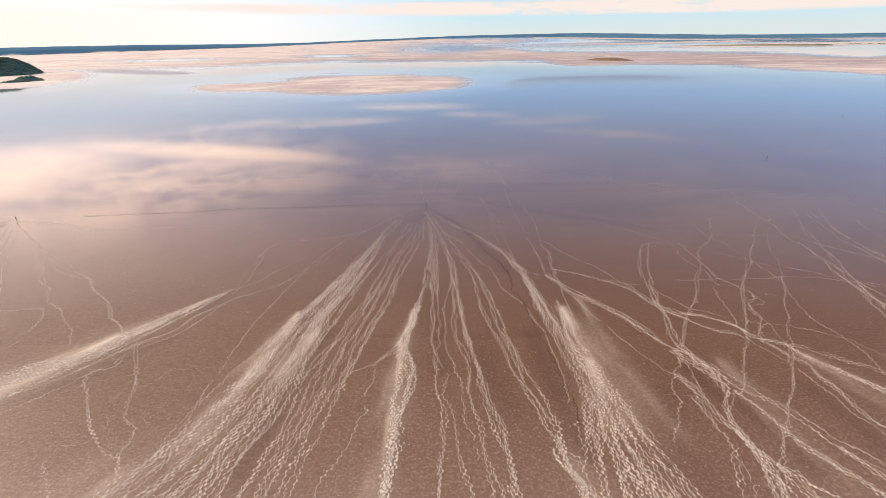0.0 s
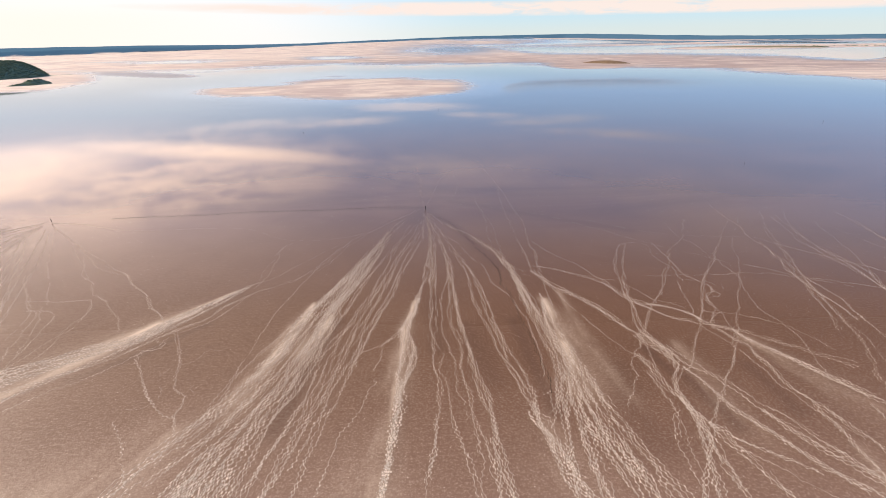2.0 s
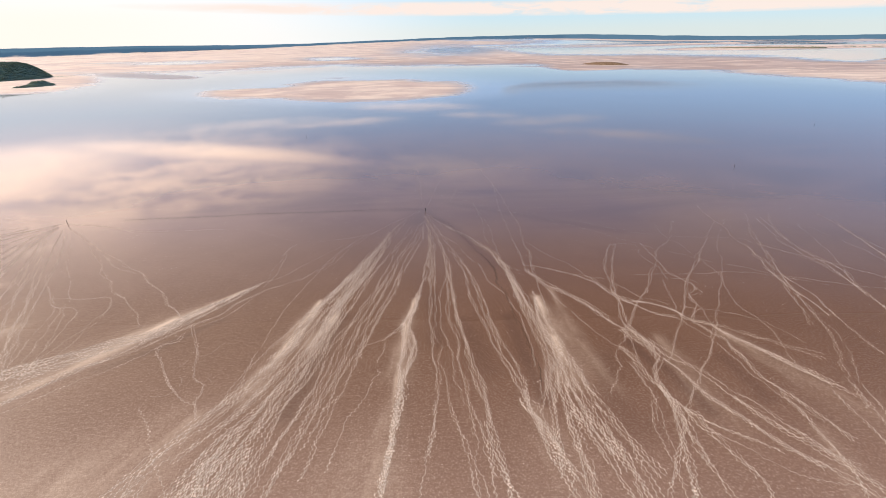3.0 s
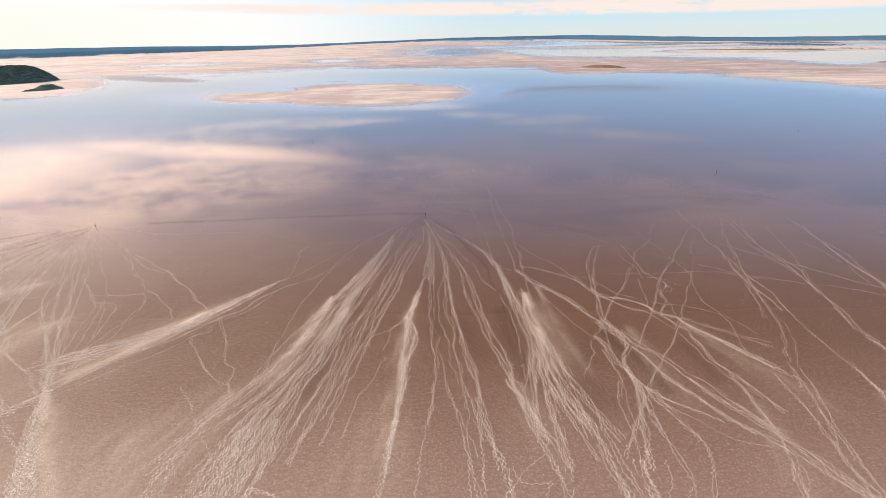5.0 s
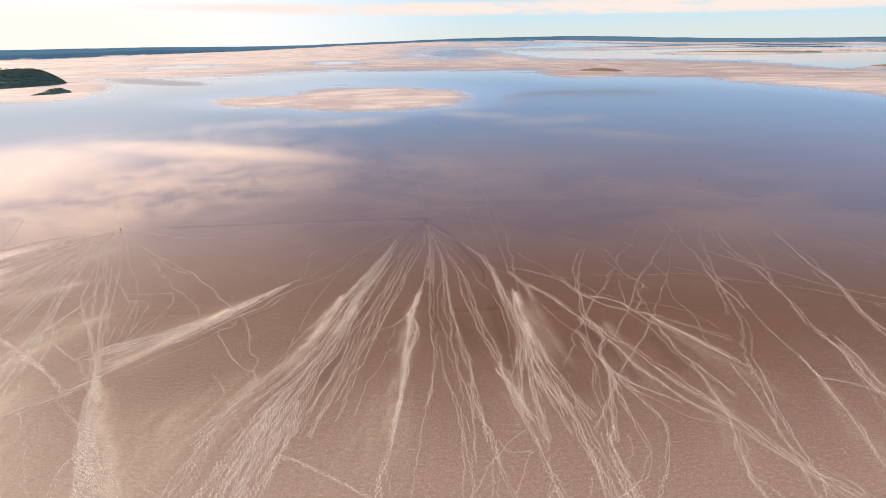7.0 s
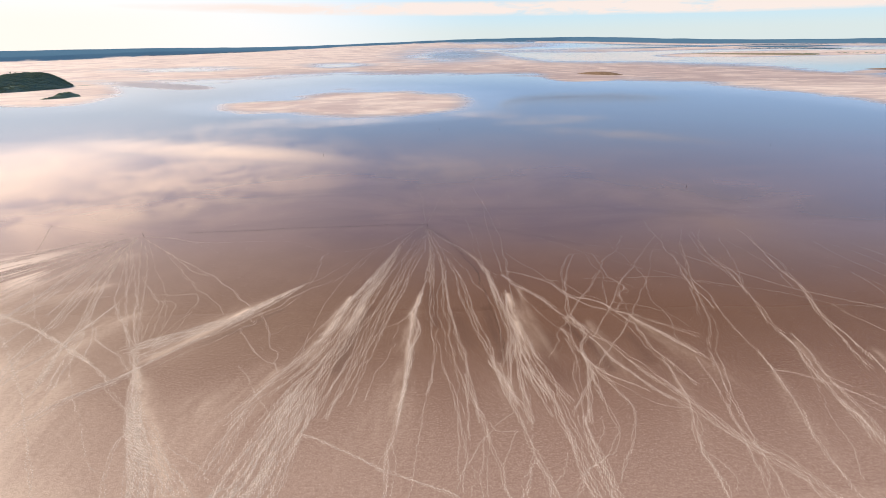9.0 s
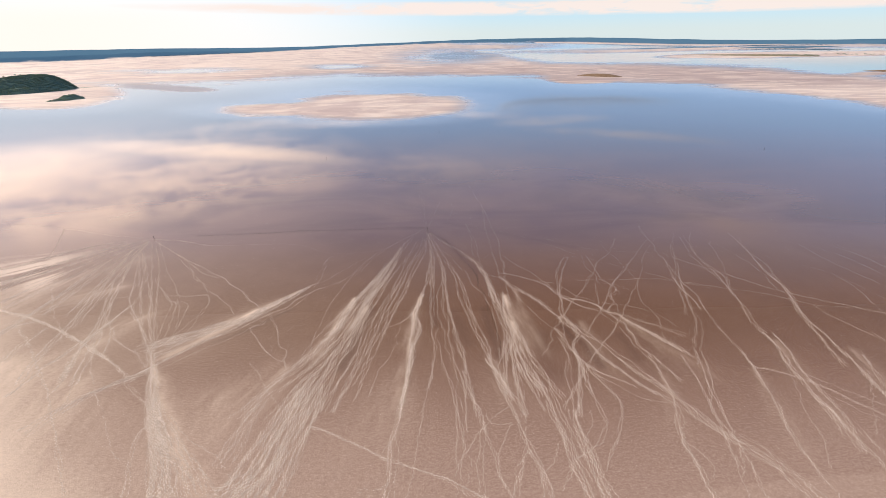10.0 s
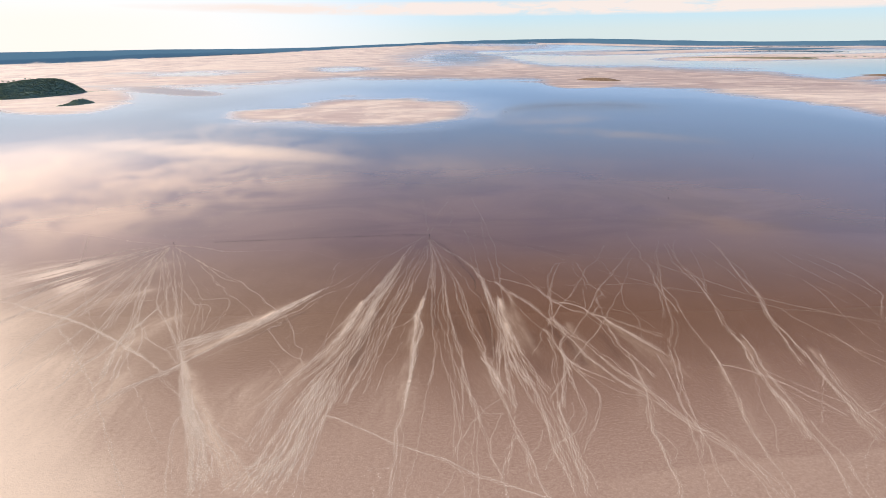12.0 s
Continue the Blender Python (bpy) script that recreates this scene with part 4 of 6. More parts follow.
trail([(-102.0, 86.7), (-97.2, 87.5), (-93.4, 84.3), (-91.3, 77.8), (-89.4, 69.7), (-88.4, 64.1), (-85.7, 55.4)], 1, (0.1, 0.1), 0)
trail([(-99.5, 89.0), (-93.6, 77.8), (-89.6, 67.8), (-85.9, 58.8), (-84.3, 50.5)], 1, (0.1, 0.1), 0)
trail([(-106.7, 91.5), (-94.6, 91.2), (-90.1, 92.0), (-86.5, 86.3), (-86.1, 79.8), (-84.8, 71.6), (-85.1, 65.1), (-85.5, 57.0)], 1, (0.1, 0.1), 0)
trail([(-140.4, 146.8), (-125.2, 134.3), (-110.6, 121.1), (-97.3, 109.1), (-91.0, 106.2)], 2, (0.15, 0.2), 0)
trail([(-119.1, 127.6), (-105.2, 112.1), (-95.2, 101.0), (-90.1, 94.9), (-84.8, 90.9)], 1, (0.1, 0.1), 0)
trail([(-186.3, 91.2), (-180.6, 90.1), (-169.4, 85.3), (-153.1, 79.3), (-142.0, 74.9), (-133.6, 70.7), (-126.6, 66.8), (-119.8, 63.0), (-112.7, 58.3), (-103.1, 52.5), (-96.5, 47.7), (-91.9, 44.6), (-86.4, 39.6)], 6, (0.3, 0.5), 0.6)
trail([(-170.6, 85.3), (-159.5, 81.5), (-150.8, 79.2), (-143.7, 75.7)], 2, (0.3, 0.3), 0.2)
trail([(-114.7, 86.1), (-115.2, 80.0), (-115.4, 72.7), (-116.1, 66.5), (-115.9, 60.8), (-113.9, 54.3), (-111.5, 47.0), (-109.6, 40.6), (-109.0, 36.2)], 8, (0.4, 1), 0.5)
trail([(-117.1, 74.3), (-112.0, 68.3), (-109.2, 62.8), (-104.8, 52.5)], 2, (0.1, 0.2), 0)
trail([(-112.5, 70.3), (-106.6, 62.7), (-100.5, 58.4), (-94.0, 53.9), (-88.7, 47.5)], 2, (0.1, 0.2), 0)
trail([(-143.1, 74.9), (-148.1, 71.1), (-149.2, 62.9), (-147.0, 50.2), (-147.8, 46.5)], 4, (0.5, 2), 0.3)
trail([(-135.8, 70.8), (-135.9, 56.4), (-134.9, 42.5), (-134.8, 35.6)], 4, (0.5, 2), 0.2)
trail([(-148.4, 73.0), (-141.8, 67.1), (-133.3, 59.7), (-125.9, 52.3), (-120.9, 47.2)], 2, (0.2, 0.4), 0)
trail([(-117.6, 61.2), (-118.3, 54.4), (-120.0, 48.1), (-119.9, 41.4), (-121.0, 35.4)], 4, (0.3, 0.6), 0.3)
trail([(-122.7, 49.7), (-116.8, 43.6), (-111.0, 37.9), (-106.3, 32.6), (-99.8, 25.2), (-93.7, 18.4), (-88.1, 12.3), (-83.4, 6.6), (-78.9, 1.4), (-74.0, -3.7)], 2, (0.2, 0.3), 0.3)
trail([(-107.2, 51.0), (-101.5, 43.3), (-96.6, 37.6), (-93.0, 33.6), (-87.5, 27.3), (-81.9, 20.4), (-76.7, 14.1), (-71.5, 11.7)], 1, (0.1, 0.1), 0)
trail([(-110.2, 52.6), (-107.3, 44.9), (-104.0, 37.8), (-102.0, 32.5)], 1, (0.1, 0.1), 0)
trail([(-85.5, 49.0), (-89.0, 44.5), (-95.1, 38.7), (-100.2, 32.5), (-102.8, 27.1), (-105.0, 21.9)], 5, (0.6, 2.4), 0.2)
trail([(-85.9, 46.0), (-91.2, 41.7), (-97.3, 36.3), (-101.3, 28.8)], 3, (0.4, 1.2), 0.2)
trail([(-92.8, 44.6), (-89.2, 39.7), (-84.5, 36.1), (-79.8, 32.1)], 2, (0.3, 0.6), 0.1)
trail([(-88.7, 53.8), (-82.9, 43.0), (-78.4, 34.7), (-74.0, 27.1), (-69.3, 20.2), (-65.0, 13.9)], 9, (0.8, 2.2), 0.8)
trail([(-76.8, 32.1), (-70.9, 23.6), (-64.6, 16.0), (-60.0, 10.0), (-56.1, 2.8), (-52.3, -4.0)], 11, (1.6, 6.5), 0.15)
trail([(-78.4, 34.7), (-72.1, 24.8), (-66.2, 16.0), (-62.5, 8.2), (-58.9, 1.2), (-55.5, -3.9)], 14, (0.8, 3.2), 0.6)
trail([(-72.1, 27.1), (-63.7, 18.0), (-57.1, 11.9), (-51.0, 6.2), (-45.4, -0.6)], 8, (2, 6), 0.05)
trail([(-74.3, 24.8), (-75.1, 21.4), (-73.4, 16.1), (-71.7, 12.1), (-68.3, 4.7), (-64.2, -3.8)], 2, (0.2, 0.3), 0.1)
trail([(-74.7, 21.4), (-73.1, 16.1), (-70.3, 10.1), (-65.6, 1.3)], 1, (0.2, 0.2), 0)
trail([(-86.5, 49.0), (-81.9, 37.4), (-77.6, 29.6), (-73.7, 22.5)], 3, (0.2, 0.6), 0.1)
trail([(-199.7, 167.2), (-188.9, 147.1), (-179.5, 129.5), (-174.1, 118.8)], 2, (0.2, 0.3), 0)
trail([(-261.4, 178.3), (-242.5, 175.8), (-223.1, 172.4), (-203.0, 167.3), (-182.5, 160.7), (-162.5, 153.7), (-145.5, 150.8)], 1, (0.1, 0.1), 0)
trail([(-143.1, 149.2), (-131.5, 147.3), (-121.3, 144.7), (-111.9, 140.1)], 2, (0.2, 0.3), 0)
trail([(65.3, 50.7), (65.4, 43.2), (65.1, 37.5), (64.9, 32.3), (63.5, 27.4), (61.1, 20.5), (59.9, 16.3), (60.1, 12.3), (60.1, 8.5), (59.6, 4.0), (60.0, 0.7), (58.1, -5.1)], 3, (0.2, 0.4), 0.3)
trail([(63.8, 27.4), (64.0, 23.8), (61.0, 19.5), (61.0, 16.3), (62.8, 13.2), (63.8, 10.3), (62.2, 5.8)], 1, (0.2, 0.2), 0)
trail([(61.1, 20.5), (60.9, 15.3), (60.1, 8.5), (59.6, 4.9)], 2, (0.2, 0.3), 0)
trail([(49.9, 51.0), (53.9, 44.8), (57.1, 37.7), (61.0, 33.6), (64.3, 28.6), (67.3, 23.8), (70.1, 19.3), (72.8, 15.1), (75.4, 11.1), (78.0, 7.7)], 3, (0.3, 0.3), 0)
trail([(55.2, 49.4), (59.8, 40.4), (64.5, 33.6), (67.1, 27.3), (69.5, 21.5), (72.9, 16.7), (76.4, 13.1), (78.8, 9.2), (80.5, 4.7), (81.7, -0.4), (82.6, -5.3)], 4, (0.4, 0.8), 0.1)
trail([(67.6, 28.5), (70.8, 20.8), (74.4, 15.1), (77.3, 9.2), (78.6, 3.8), (80.1, -0.7), (80.0, -5.3)], 3, (0.4, 0.9), 0.1)
trail([(74.6, 18.6), (78.4, 14.0), (80.2, 9.2), (82.1, 3.8), (83.9, -1.2), (83.9, -5.4)], 2, (0.3, 0.5), 0)
trail([(43.8, 49.6), (48.6, 39.2), (52.8, 35.1), (55.8, 31.2), (63.0, 29.8)], 1, (0.1, 0.1), 0)
trail([(99.0, 120.6), (97.2, 106.1), (96.6, 95.7), (97.2, 86.2), (95.6, 77.4), (94.3, 67.5), (94.0, 58.4), (94.2, 51.8), (93.3, 45.6)], 2, (0.15, 0.2), 0.2)
trail([(94.0, 52.4), (93.5, 44.1), (92.1, 37.1), (91.0, 30.6), (88.6, 23.5), (87.6, 18.0), (86.6, 12.9), (86.4, 9.1), (85.6, 5.5)], 3, (0.2, 0.4), 0.7)
trail([(85.6, 5.5), (86.0, 2.0), (86.0, -0.4), (85.7, -3.6), (85.4, -5.4)], 2, (0.2, 0.2), 0.2)
trail([(115.3, 147.4), (107.4, 129.9), (101.5, 111.6), (95.9, 95.7), (91.9, 81.8), (89.9, 73.5), (85.2, 62.1), (81.0, 53.7), (78.5, 45.9)], 2, (0.15, 0.25), 0)
trail([(95.9, 95.7), (91.2, 77.5), (89.7, 67.6), (85.7, 58.6), (81.6, 52.0)], 1, (0.1, 0.2), 0)
trail([(74.8, 50.6), (74.8, 41.5), (73.4, 32.1), (72.4, 26.0), (72.7, 21.5), (73.1, 17.2), (72.9, 12.1), (72.3, 7.4), (70.7, 2.2), (71.1, -1.1), (70.8, -5.2)], 2, (0.2, 0.3), 0.2)
trail([(80.3, 52.0), (78.2, 42.9), (75.4, 34.7), (72.6, 27.2), (71.4, 20.4), (70.1, 14.1), (69.3, 8.4)], 2, (0.2, 0.2), 0.1)
trail([(82.2, 52.0), (79.4, 42.9), (76.3, 32.1), (74.6, 24.8), (73.6, 19.3), (71.7, 12.1), (68.9, 6.6)], 2, (0.2, 0.2), 0.1)
trail([(71.2, 18.2), (69.3, 10.3), (67.7, 3.1), (65.1, -3.3)], 1, (0.2, 0.2), 0)
trail([(118.2, 143.5), (115.0, 126.4), (113.5, 114.1), (113.4, 103.0), (112.1, 92.8), (110.9, 83.6), (108.7, 75.0), (106.7, 67.2), (106.8, 61.7), (106.9, 56.4)], 3, (0.2, 0.4), 0.2)
trail([(124.1, 147.0), (117.0, 132.9), (114.9, 123.2), (114.7, 108.4), (115.2, 97.7), (110.9, 88.1), (110.2, 77.1), (107.7, 67.2), (107.4, 60.9)], 2, (0.2, 0.3), 0.1)
trail([(106.8, 61.7), (106.6, 54.1), (104.4, 45.4), (103.4, 38.2), (102.4, 31.7), (102.6, 26.7), (102.1, 21.0)], 4, (0.3, 0.7), 0.6)
trail([(109.8, 61.6), (108.9, 51.5), (106.3, 42.4), (105.7, 34.2), (105.1, 26.7), (103.8, 18.8)], 3, (0.2, 0.6), 0.4)
trail([(102.1, 21.0), (102.1, 15.3), (102.0, 9.8), (101.0, 4.4), (99.9, 0.2), (98.9, -2.9), (97.9, -5.5)], 4, (0.3, 0.6), 0.4)
trail([(105.3, 19.9), (104.8, 12.7), (105.1, 7.0), (103.9, 1.0), (102.1, -5.5)], 2, (0.2, 0.3), 0)
trail([(102.4, 31.7), (102.0, 23.3), (100.8, 16.8), (101.1, 12.7)], 5, (0.5, 2), 0.2)
trail([(104.8, 50.0), (102.7, 42.5), (99.6, 34.3), (96.5, 26.8), (95.0, 21.1), (94.2, 16.9), (91.5, 11.9), (89.6, 8.1)], 1, (0.1, 0.1), 0)
trail([(127.7, 136.0), (124.4, 126.1), (120.3, 111.0), (115.7, 100.3), (111.3, 88.1)], 1, (0.1, 0.1), 0)
trail([(128.9, 132.5), (130.9, 122.7), (132.4, 110.7), (131.4, 99.8), (129.4, 90.0)], 1, (0.1, 0.1), 0)
trail([(141.5, 146.4), (139.9, 132.2), (136.8, 116.4), (134.1, 102.4), (133.1, 92.3), (129.7, 80.9), (126.6, 70.6), (126.0, 63.1), (125.5, 56.1), (123.9, 48.0)], 4, (0.2, 0.4), 0.2)
trail([(142.1, 139.0), (138.8, 122.4), (138.7, 110.5), (135.0, 99.7), (132.6, 87.5), (128.0, 74.6), (125.1, 64.9), (122.4, 54.4), (120.9, 45.1)], 2, (0.2, 0.3), 0.1)
trail([(129.9, 83.1), (125.6, 70.6), (123.7, 59.5), (121.3, 51.2), (119.9, 43.6)], 2, (0.2, 0.3), 0.1)
trail([(125.1, 51.1), (123.4, 42.1), (122.0, 35.2), (121.7, 30.1), (121.3, 25.3), (121.0, 20.8), (121.7, 13.4)], 6, (0.3, 1), 0.6)
trail([(129.6, 49.5), (125.9, 39.2), (123.4, 31.3), (122.9, 25.2), (123.2, 18.6), (123.4, 15.4)], 3, (0.3, 0.8), 0.3)
trail([(119.6, 24.1), (119.2, 16.5), (119.3, 10.6)], 6, (1, 2), 0.2)
trail([(120.6, 14.5), (114.4, 9.7), (108.7, 4.3), (105.4, -0.6), (103.4, -5.6)], 1, (0.2, 0.2), 0)
trail([(121.8, 20.7), (126.7, 22.9), (130.5, 25.1), (132.5, 26.3)], 1, (0.1, 0.1), 0)
trail([(125.2, 42.0), (118.4, 31.4), (112.4, 24.3), (108.1, 18.8)], 1, (0.1, 0.1), 0)
trail([(55.3, 99.4), (91.7, 98.4), (102.2, 94.6), (112.0, 90.4), (121.8, 86.9), (130.2, 81.7), (134.9, 78.6), (147.8, 74.9), (159.0, 69.8), (164.8, 64.8)], 1, (0.1, 0.1), 0)
trail([(100.8, 121.8), (109.6, 111.4), (119.4, 100.2), (128.2, 90.0), (137.7, 82.9), (147.1, 77.0), (157.8, 71.0), (167.3, 67.7)], 2, (0.1, 0.2), 0)
trail([(134.9, 78.6), (135.3, 72.4), (137.6, 66.5), (139.8, 60.9), (141.9, 55.7), (143.9, 50.8), (147.8, 44.5)], 2, (0.2, 0.2), 0.1)
trail([(141.8, 60.9), (142.6, 54.0), (143.3, 47.6), (145.4, 41.7)], 2, (0.2, 0.3), 0)
trail([(159.5, 101.6), (159.7, 91.5), (157.6, 82.4), (155.7, 73.9), (154.0, 66.1), (152.9, 57.2), (152.9, 50.6)], 1, (0.1, 0.2), 0)
trail([(152.5, 110.0), (159.5, 101.6), (162.5, 89.1), (163.6, 75.8), (161.2, 60.5)], 1, (0.1, 0.2), 0, "faint")
trail([(165.8, 131.3), (166.3, 115.4), (168.6, 104.0), (171.2, 91.2), (169.6, 77.7), (167.3, 67.7)], 1, (0.1, 0.2), 0)
trail([(179.9, 127.5), (183.7, 117.9), (185.2, 106.3), (184.2, 95.8), (182.9, 88.5), (176.0, 79.7), (169.3, 71.6), (168.9, 69.6)], 2, (0.1, 0.2), 0)
trail([(171.0, 126.5), (176.5, 115.1), (178.7, 101.1), (180.7, 88.6)], 1, (0.1, 0.2), 0)
trail([(106.2, 45.3), (106.3, 41.0), (110.8, 35.4), (115.8, 30.2), (120.5, 25.3)], 2, (0.2, 0.3), 0)
trail([(92.6, 44.1), (98.8, 42.0), (103.8, 38.2), (108.2, 34.1), (112.4, 27.8), (117.1, 20.8)], 3, (0.3, 0.6), 0)
trail([(104.7, 38.2), (107.5, 30.3), (111.6, 24.3), (115.5, 20.8)], 1, (0.2, 0.2), 0)
trail([(148.9, 52.3), (151.6, 49.0)], 1, (0.1, 0.2), 0)
trail([(-153.8, 148.0), (-167.1, 141.3), (-178.0, 131.4), (-186.8, 120.4), (-195.0, 113.6), (-200.5, 107.7)], 7, (0.2, 2.6), 0.5)
trail([(-153.7, 145.8), (-162.0, 135.6), (-169.8, 123.5), (-176.4, 110.3), (-182.4, 101.4), (-188.0, 93.1)], 5, (0.2, 1.6), 0.5)
trail([(-151.2, 143.6), (-155.8, 130.0), (-159.2, 116.0), (-164.0, 100.4), (-167.1, 88.4), (-172.2, 74.8)], 5, (0.2, 1.6), 0.5)
trail([(-148.8, 141.3), (-149.1, 126.0), (-148.6, 107.8), (-148.2, 92.1), (-148.9, 76.7), (-149.8, 63.6), (-150.9, 52.4)], 7, (0.2, 2.6), 0.5)
trail([(-146.0, 138.4), (-140.8, 119.0), (-135.5, 99.1), (-131.0, 80.4), (-127.7, 65.3), (-125.3, 52.9), (-121.3, 41.4)], 5, (0.2, 1.9), 0.5)
trail([(-142.8, 134.9), (-133.9, 113.0), (-124.9, 89.6), (-116.7, 70.3), (-110.0, 54.5), (-105.1, 40.0)], 5, (0.2, 1.3), 0.5)
trail([(-140.0, 132.8), (-124.9, 107.2), (-110.4, 83.4), (-99.5, 66.2), (-87.9, 49.0), (-78.4, 34.7), (-67.7, 18.1), (-55.7, 1.1)], 2, (0.2, 0.9), 0.2)
trail([(-139.3, 134.8), (-123.2, 109.8), (-108.7, 86.9), (-97.6, 68.0), (-87.1, 49.0), (-78.5, 32.1), (-69.1, 16.0), (-59.0, -2.0)], 2, (0.2, 0.9), 0.2)
trail([(-154.3, 69.3), (-148.5, 79.1), (-141.3, 85.5), (-131.0, 89.8), (-120.9, 90.9)], 1, (0.1, 0.1), 0.1)
trail([(-84.8, 47.4), (-77.3, 34.6), (-68.7, 22.4), (-59.7, 11.9), (-51.1, -0.5)], 2, (0.2, 1.4), 0.3)
trail([(-85.6, 46.0), (-78.5, 32.1), (-70.9, 20.3), (-64.6, 10.1), (-57.9, -2.0)], 2, (0.2, 1.4), 0.3)


def curve(points, step=0.7):
    """Points every step metres along a smooth line through the control points."""
    p = np.array(points, float)
    gap = np.maximum(np.linalg.norm(np.diff(p, axis=0), axis=1), 0.01)
    slope = np.diff(p, axis=0) / gap[:, None]
    tangent = np.vstack([slope[:1], (slope[:-1] * gap[1:, None] + slope[1:] * gap[:-1, None]) / (gap[1:] + gap[:-1])[:, None], slope[-1:]])
    fine = []
    for k, g in enumerate(gap):
        u = np.linspace(0, 1, max(3, int(g)), endpoint=False)[:, None]
        fine.append((2 * u ** 3 - 3 * u ** 2 + 1) * p[k] + (u ** 3 - 2 * u ** 2 + u) * g * tangent[k] + (3 * u ** 2 - 2 * u ** 3) * p[k + 1] + (u ** 3 - u ** 2) * g * tangent[k + 1])
    fine = np.vstack(fine + [p[-1:]])
    along = np.concatenate([[0], np.cumsum(np.linalg.norm(np.diff(fine, axis=0), axis=1))])
    at = np.arange(0, along[-1], step)
    return np.stack([np.interp(at, along, fine[:, 0]), np.interp(at, along, fine[:, 1])], 1)


def normals(line):
    d = np.gradient(line, axis=0)
    d /= np.maximum(np.linalg.norm(d, axis=1), 1e-6)[:, None]
    return np.stack([-d[:, 1], d[:, 0]], 1), d


class Trodden:
    """How much salt feet have brought up: prints counted on a half-metre grid, with a soft drift of crystals beside them."""

    def __init__(self):
        self.low, self.cell = (-190.0, -60.0), 0.5
        self.sharp = np.zeros((760, 600))

    def add(self, spots, weight):
        i = ((spots - self.low) / self.cell).astype(int)
        good = (i >= 0).all(1) & (i[:, 0] < 760) & (i[:, 1] < 600)
        np.add.at(self.sharp, (i[good, 0], i[good, 1]), weight)

    def soften(self, field, times):
        for _ in range(times):
            for axis in (0, 1):
                field = 0.25 * np.roll(field, 1, axis) + 0.5 * field + 0.25 * np.roll(field, -1, axis)
        return field

    def finish(self):
        near = self.soften(self.sharp, 1)
        drift = np.roll(self.soften(self.sharp, 14), (2, 1), (0, 1))
        self.field = np.clip(0.36 * (1 - np.exp(-0.22 * near)) + 0.2 * (1 - np.exp(-0.3 * drift)), 0, 1)
        self.churned = 1 - np.exp(-0.5 * self.soften(self.sharp, 8))       # wet clay trodden up
        self.heap = 0.06 * (1 - np.exp(-0.3 * self.soften(self.sharp, 3)))       # where many walked the crust is thrown up in ridges

    def at(self, x, y, f):
        u = np.clip((x - self.low[0]) / self.cell - 0.5, 0, 758.0)
        v = np.clip((y - self.low[1]) / self.cell - 0.5, 0, 598.0)
        i, j = u.astype(int), v.astype(int)
        fu, fv = u - i, v - j
        return (f[i, j] * (1 - fu) + f[i + 1, j] * fu) * (1 - fv) + (f[i, j + 1] * (1 - fu) + f[i + 1, j + 1] * fu) * fv


TRODDEN = Trodden()


def footprints(name, spots, heads, sizes, material, label, seed, tall=(0.04, 0.08), ways=()):
    """Many small heaped footprints in one mesh: a bent six-sided heap of thrown-up crust for each, and the scuffed ridge dragged from print to print."""
    rng = np.random.default_rng(seed)
    n, k = len(spots), 6
    ang = np.arange(k) / k * 2 * np.pi
    ring = np.stack([np.cos(ang), np.sin(ang) * 0.62], 1)[None] * sizes[:, None, None] * rng.uniform(0.7, 1.25, (n, k, 1))
    c, s = heads[:, 0][:, None], heads[:, 1][:, None]
    px = spots[:, 0][:, None] + ring[:, :, 0] * c - ring[:, :, 1] * s
    py = spots[:, 1][:, None] + ring[:, :, 0] * s + ring[:, :, 1] * c
    ground = TRODDEN.at(spots[:, 0], spots[:, 1], TRODDEN.heap)
    base = np.stack([px, py, np.repeat(ground[:, None] - 0.008, k, 1)], -1)
    top = np.stack([spots[:, 0] + rng.normal(0, 0.04, n), spots[:, 1] + rng.normal(0, 0.04, n), ground + rng.uniform(*tall, n)], -1)[:, None]
    verts = [np.concatenate([base, top], 1).reshape(-1, 3)]
    faces = [(np.array([(a, (a + 1) % k, k) for a in range(k)])[None] + (np.arange(n) * (k + 1))[:, None, None]).reshape(-1, 3)]
    stuffs, o = [np.zeros(n * k, np.int32)], n * (k + 1)
    for way, half in ways:
        m = len(way)
        across, _ = normals(way)
        half = (half * rng.uniform(0.6, 1.3, m))[:, None]
        z = TRODDEN.at(way[:, 0], way[:, 1], TRODDEN.heap)
        verts += [np.column_stack([way - across * half, z]), np.column_stack([way, z + half[:, 0] * rng.uniform(0.22, 0.55, m)]), np.column_stack([way + across * half, z])]
        i = np.arange(m - 1)[np.linalg.norm(np.diff(way, axis=0), axis=1) < 1.3]
        for a in (o, o + m):
            faces += [np.column_stack([a + i, a + m + i, a + i + 1]), np.column_stack([a + i + 1, a + m + i, a + m + i + 1])]
            stuffs.append(np.ones(2 * len(i), np.int32))
        o += 3 * m
    verts, faces = np.vstack(verts), np.vstack(faces)
    me = bpy.data.meshes.new(name)
    me.vertices.add(len(verts))
    me.vertices.foreach_set("co", verts.ravel())
    me.loops.add(faces.size)
    me.loops.foreach_set("vertex_index", faces.ravel())
    me.polygons.add(len(faces))
    me.polygons.foreach_set("loop_start", np.arange(0, faces.size, 3))
    me.update(calc_edges=True)
    me.materials.append(material)
    if ways:
        me.materials.append(material if material == SHADOWED_MUD else SCUFFED)
        me.polygons.foreach_set("material_index", np.concatenate(stuffs))
    return tagged(new(name, me), label, "footprints", "footprint trails", "stuff")


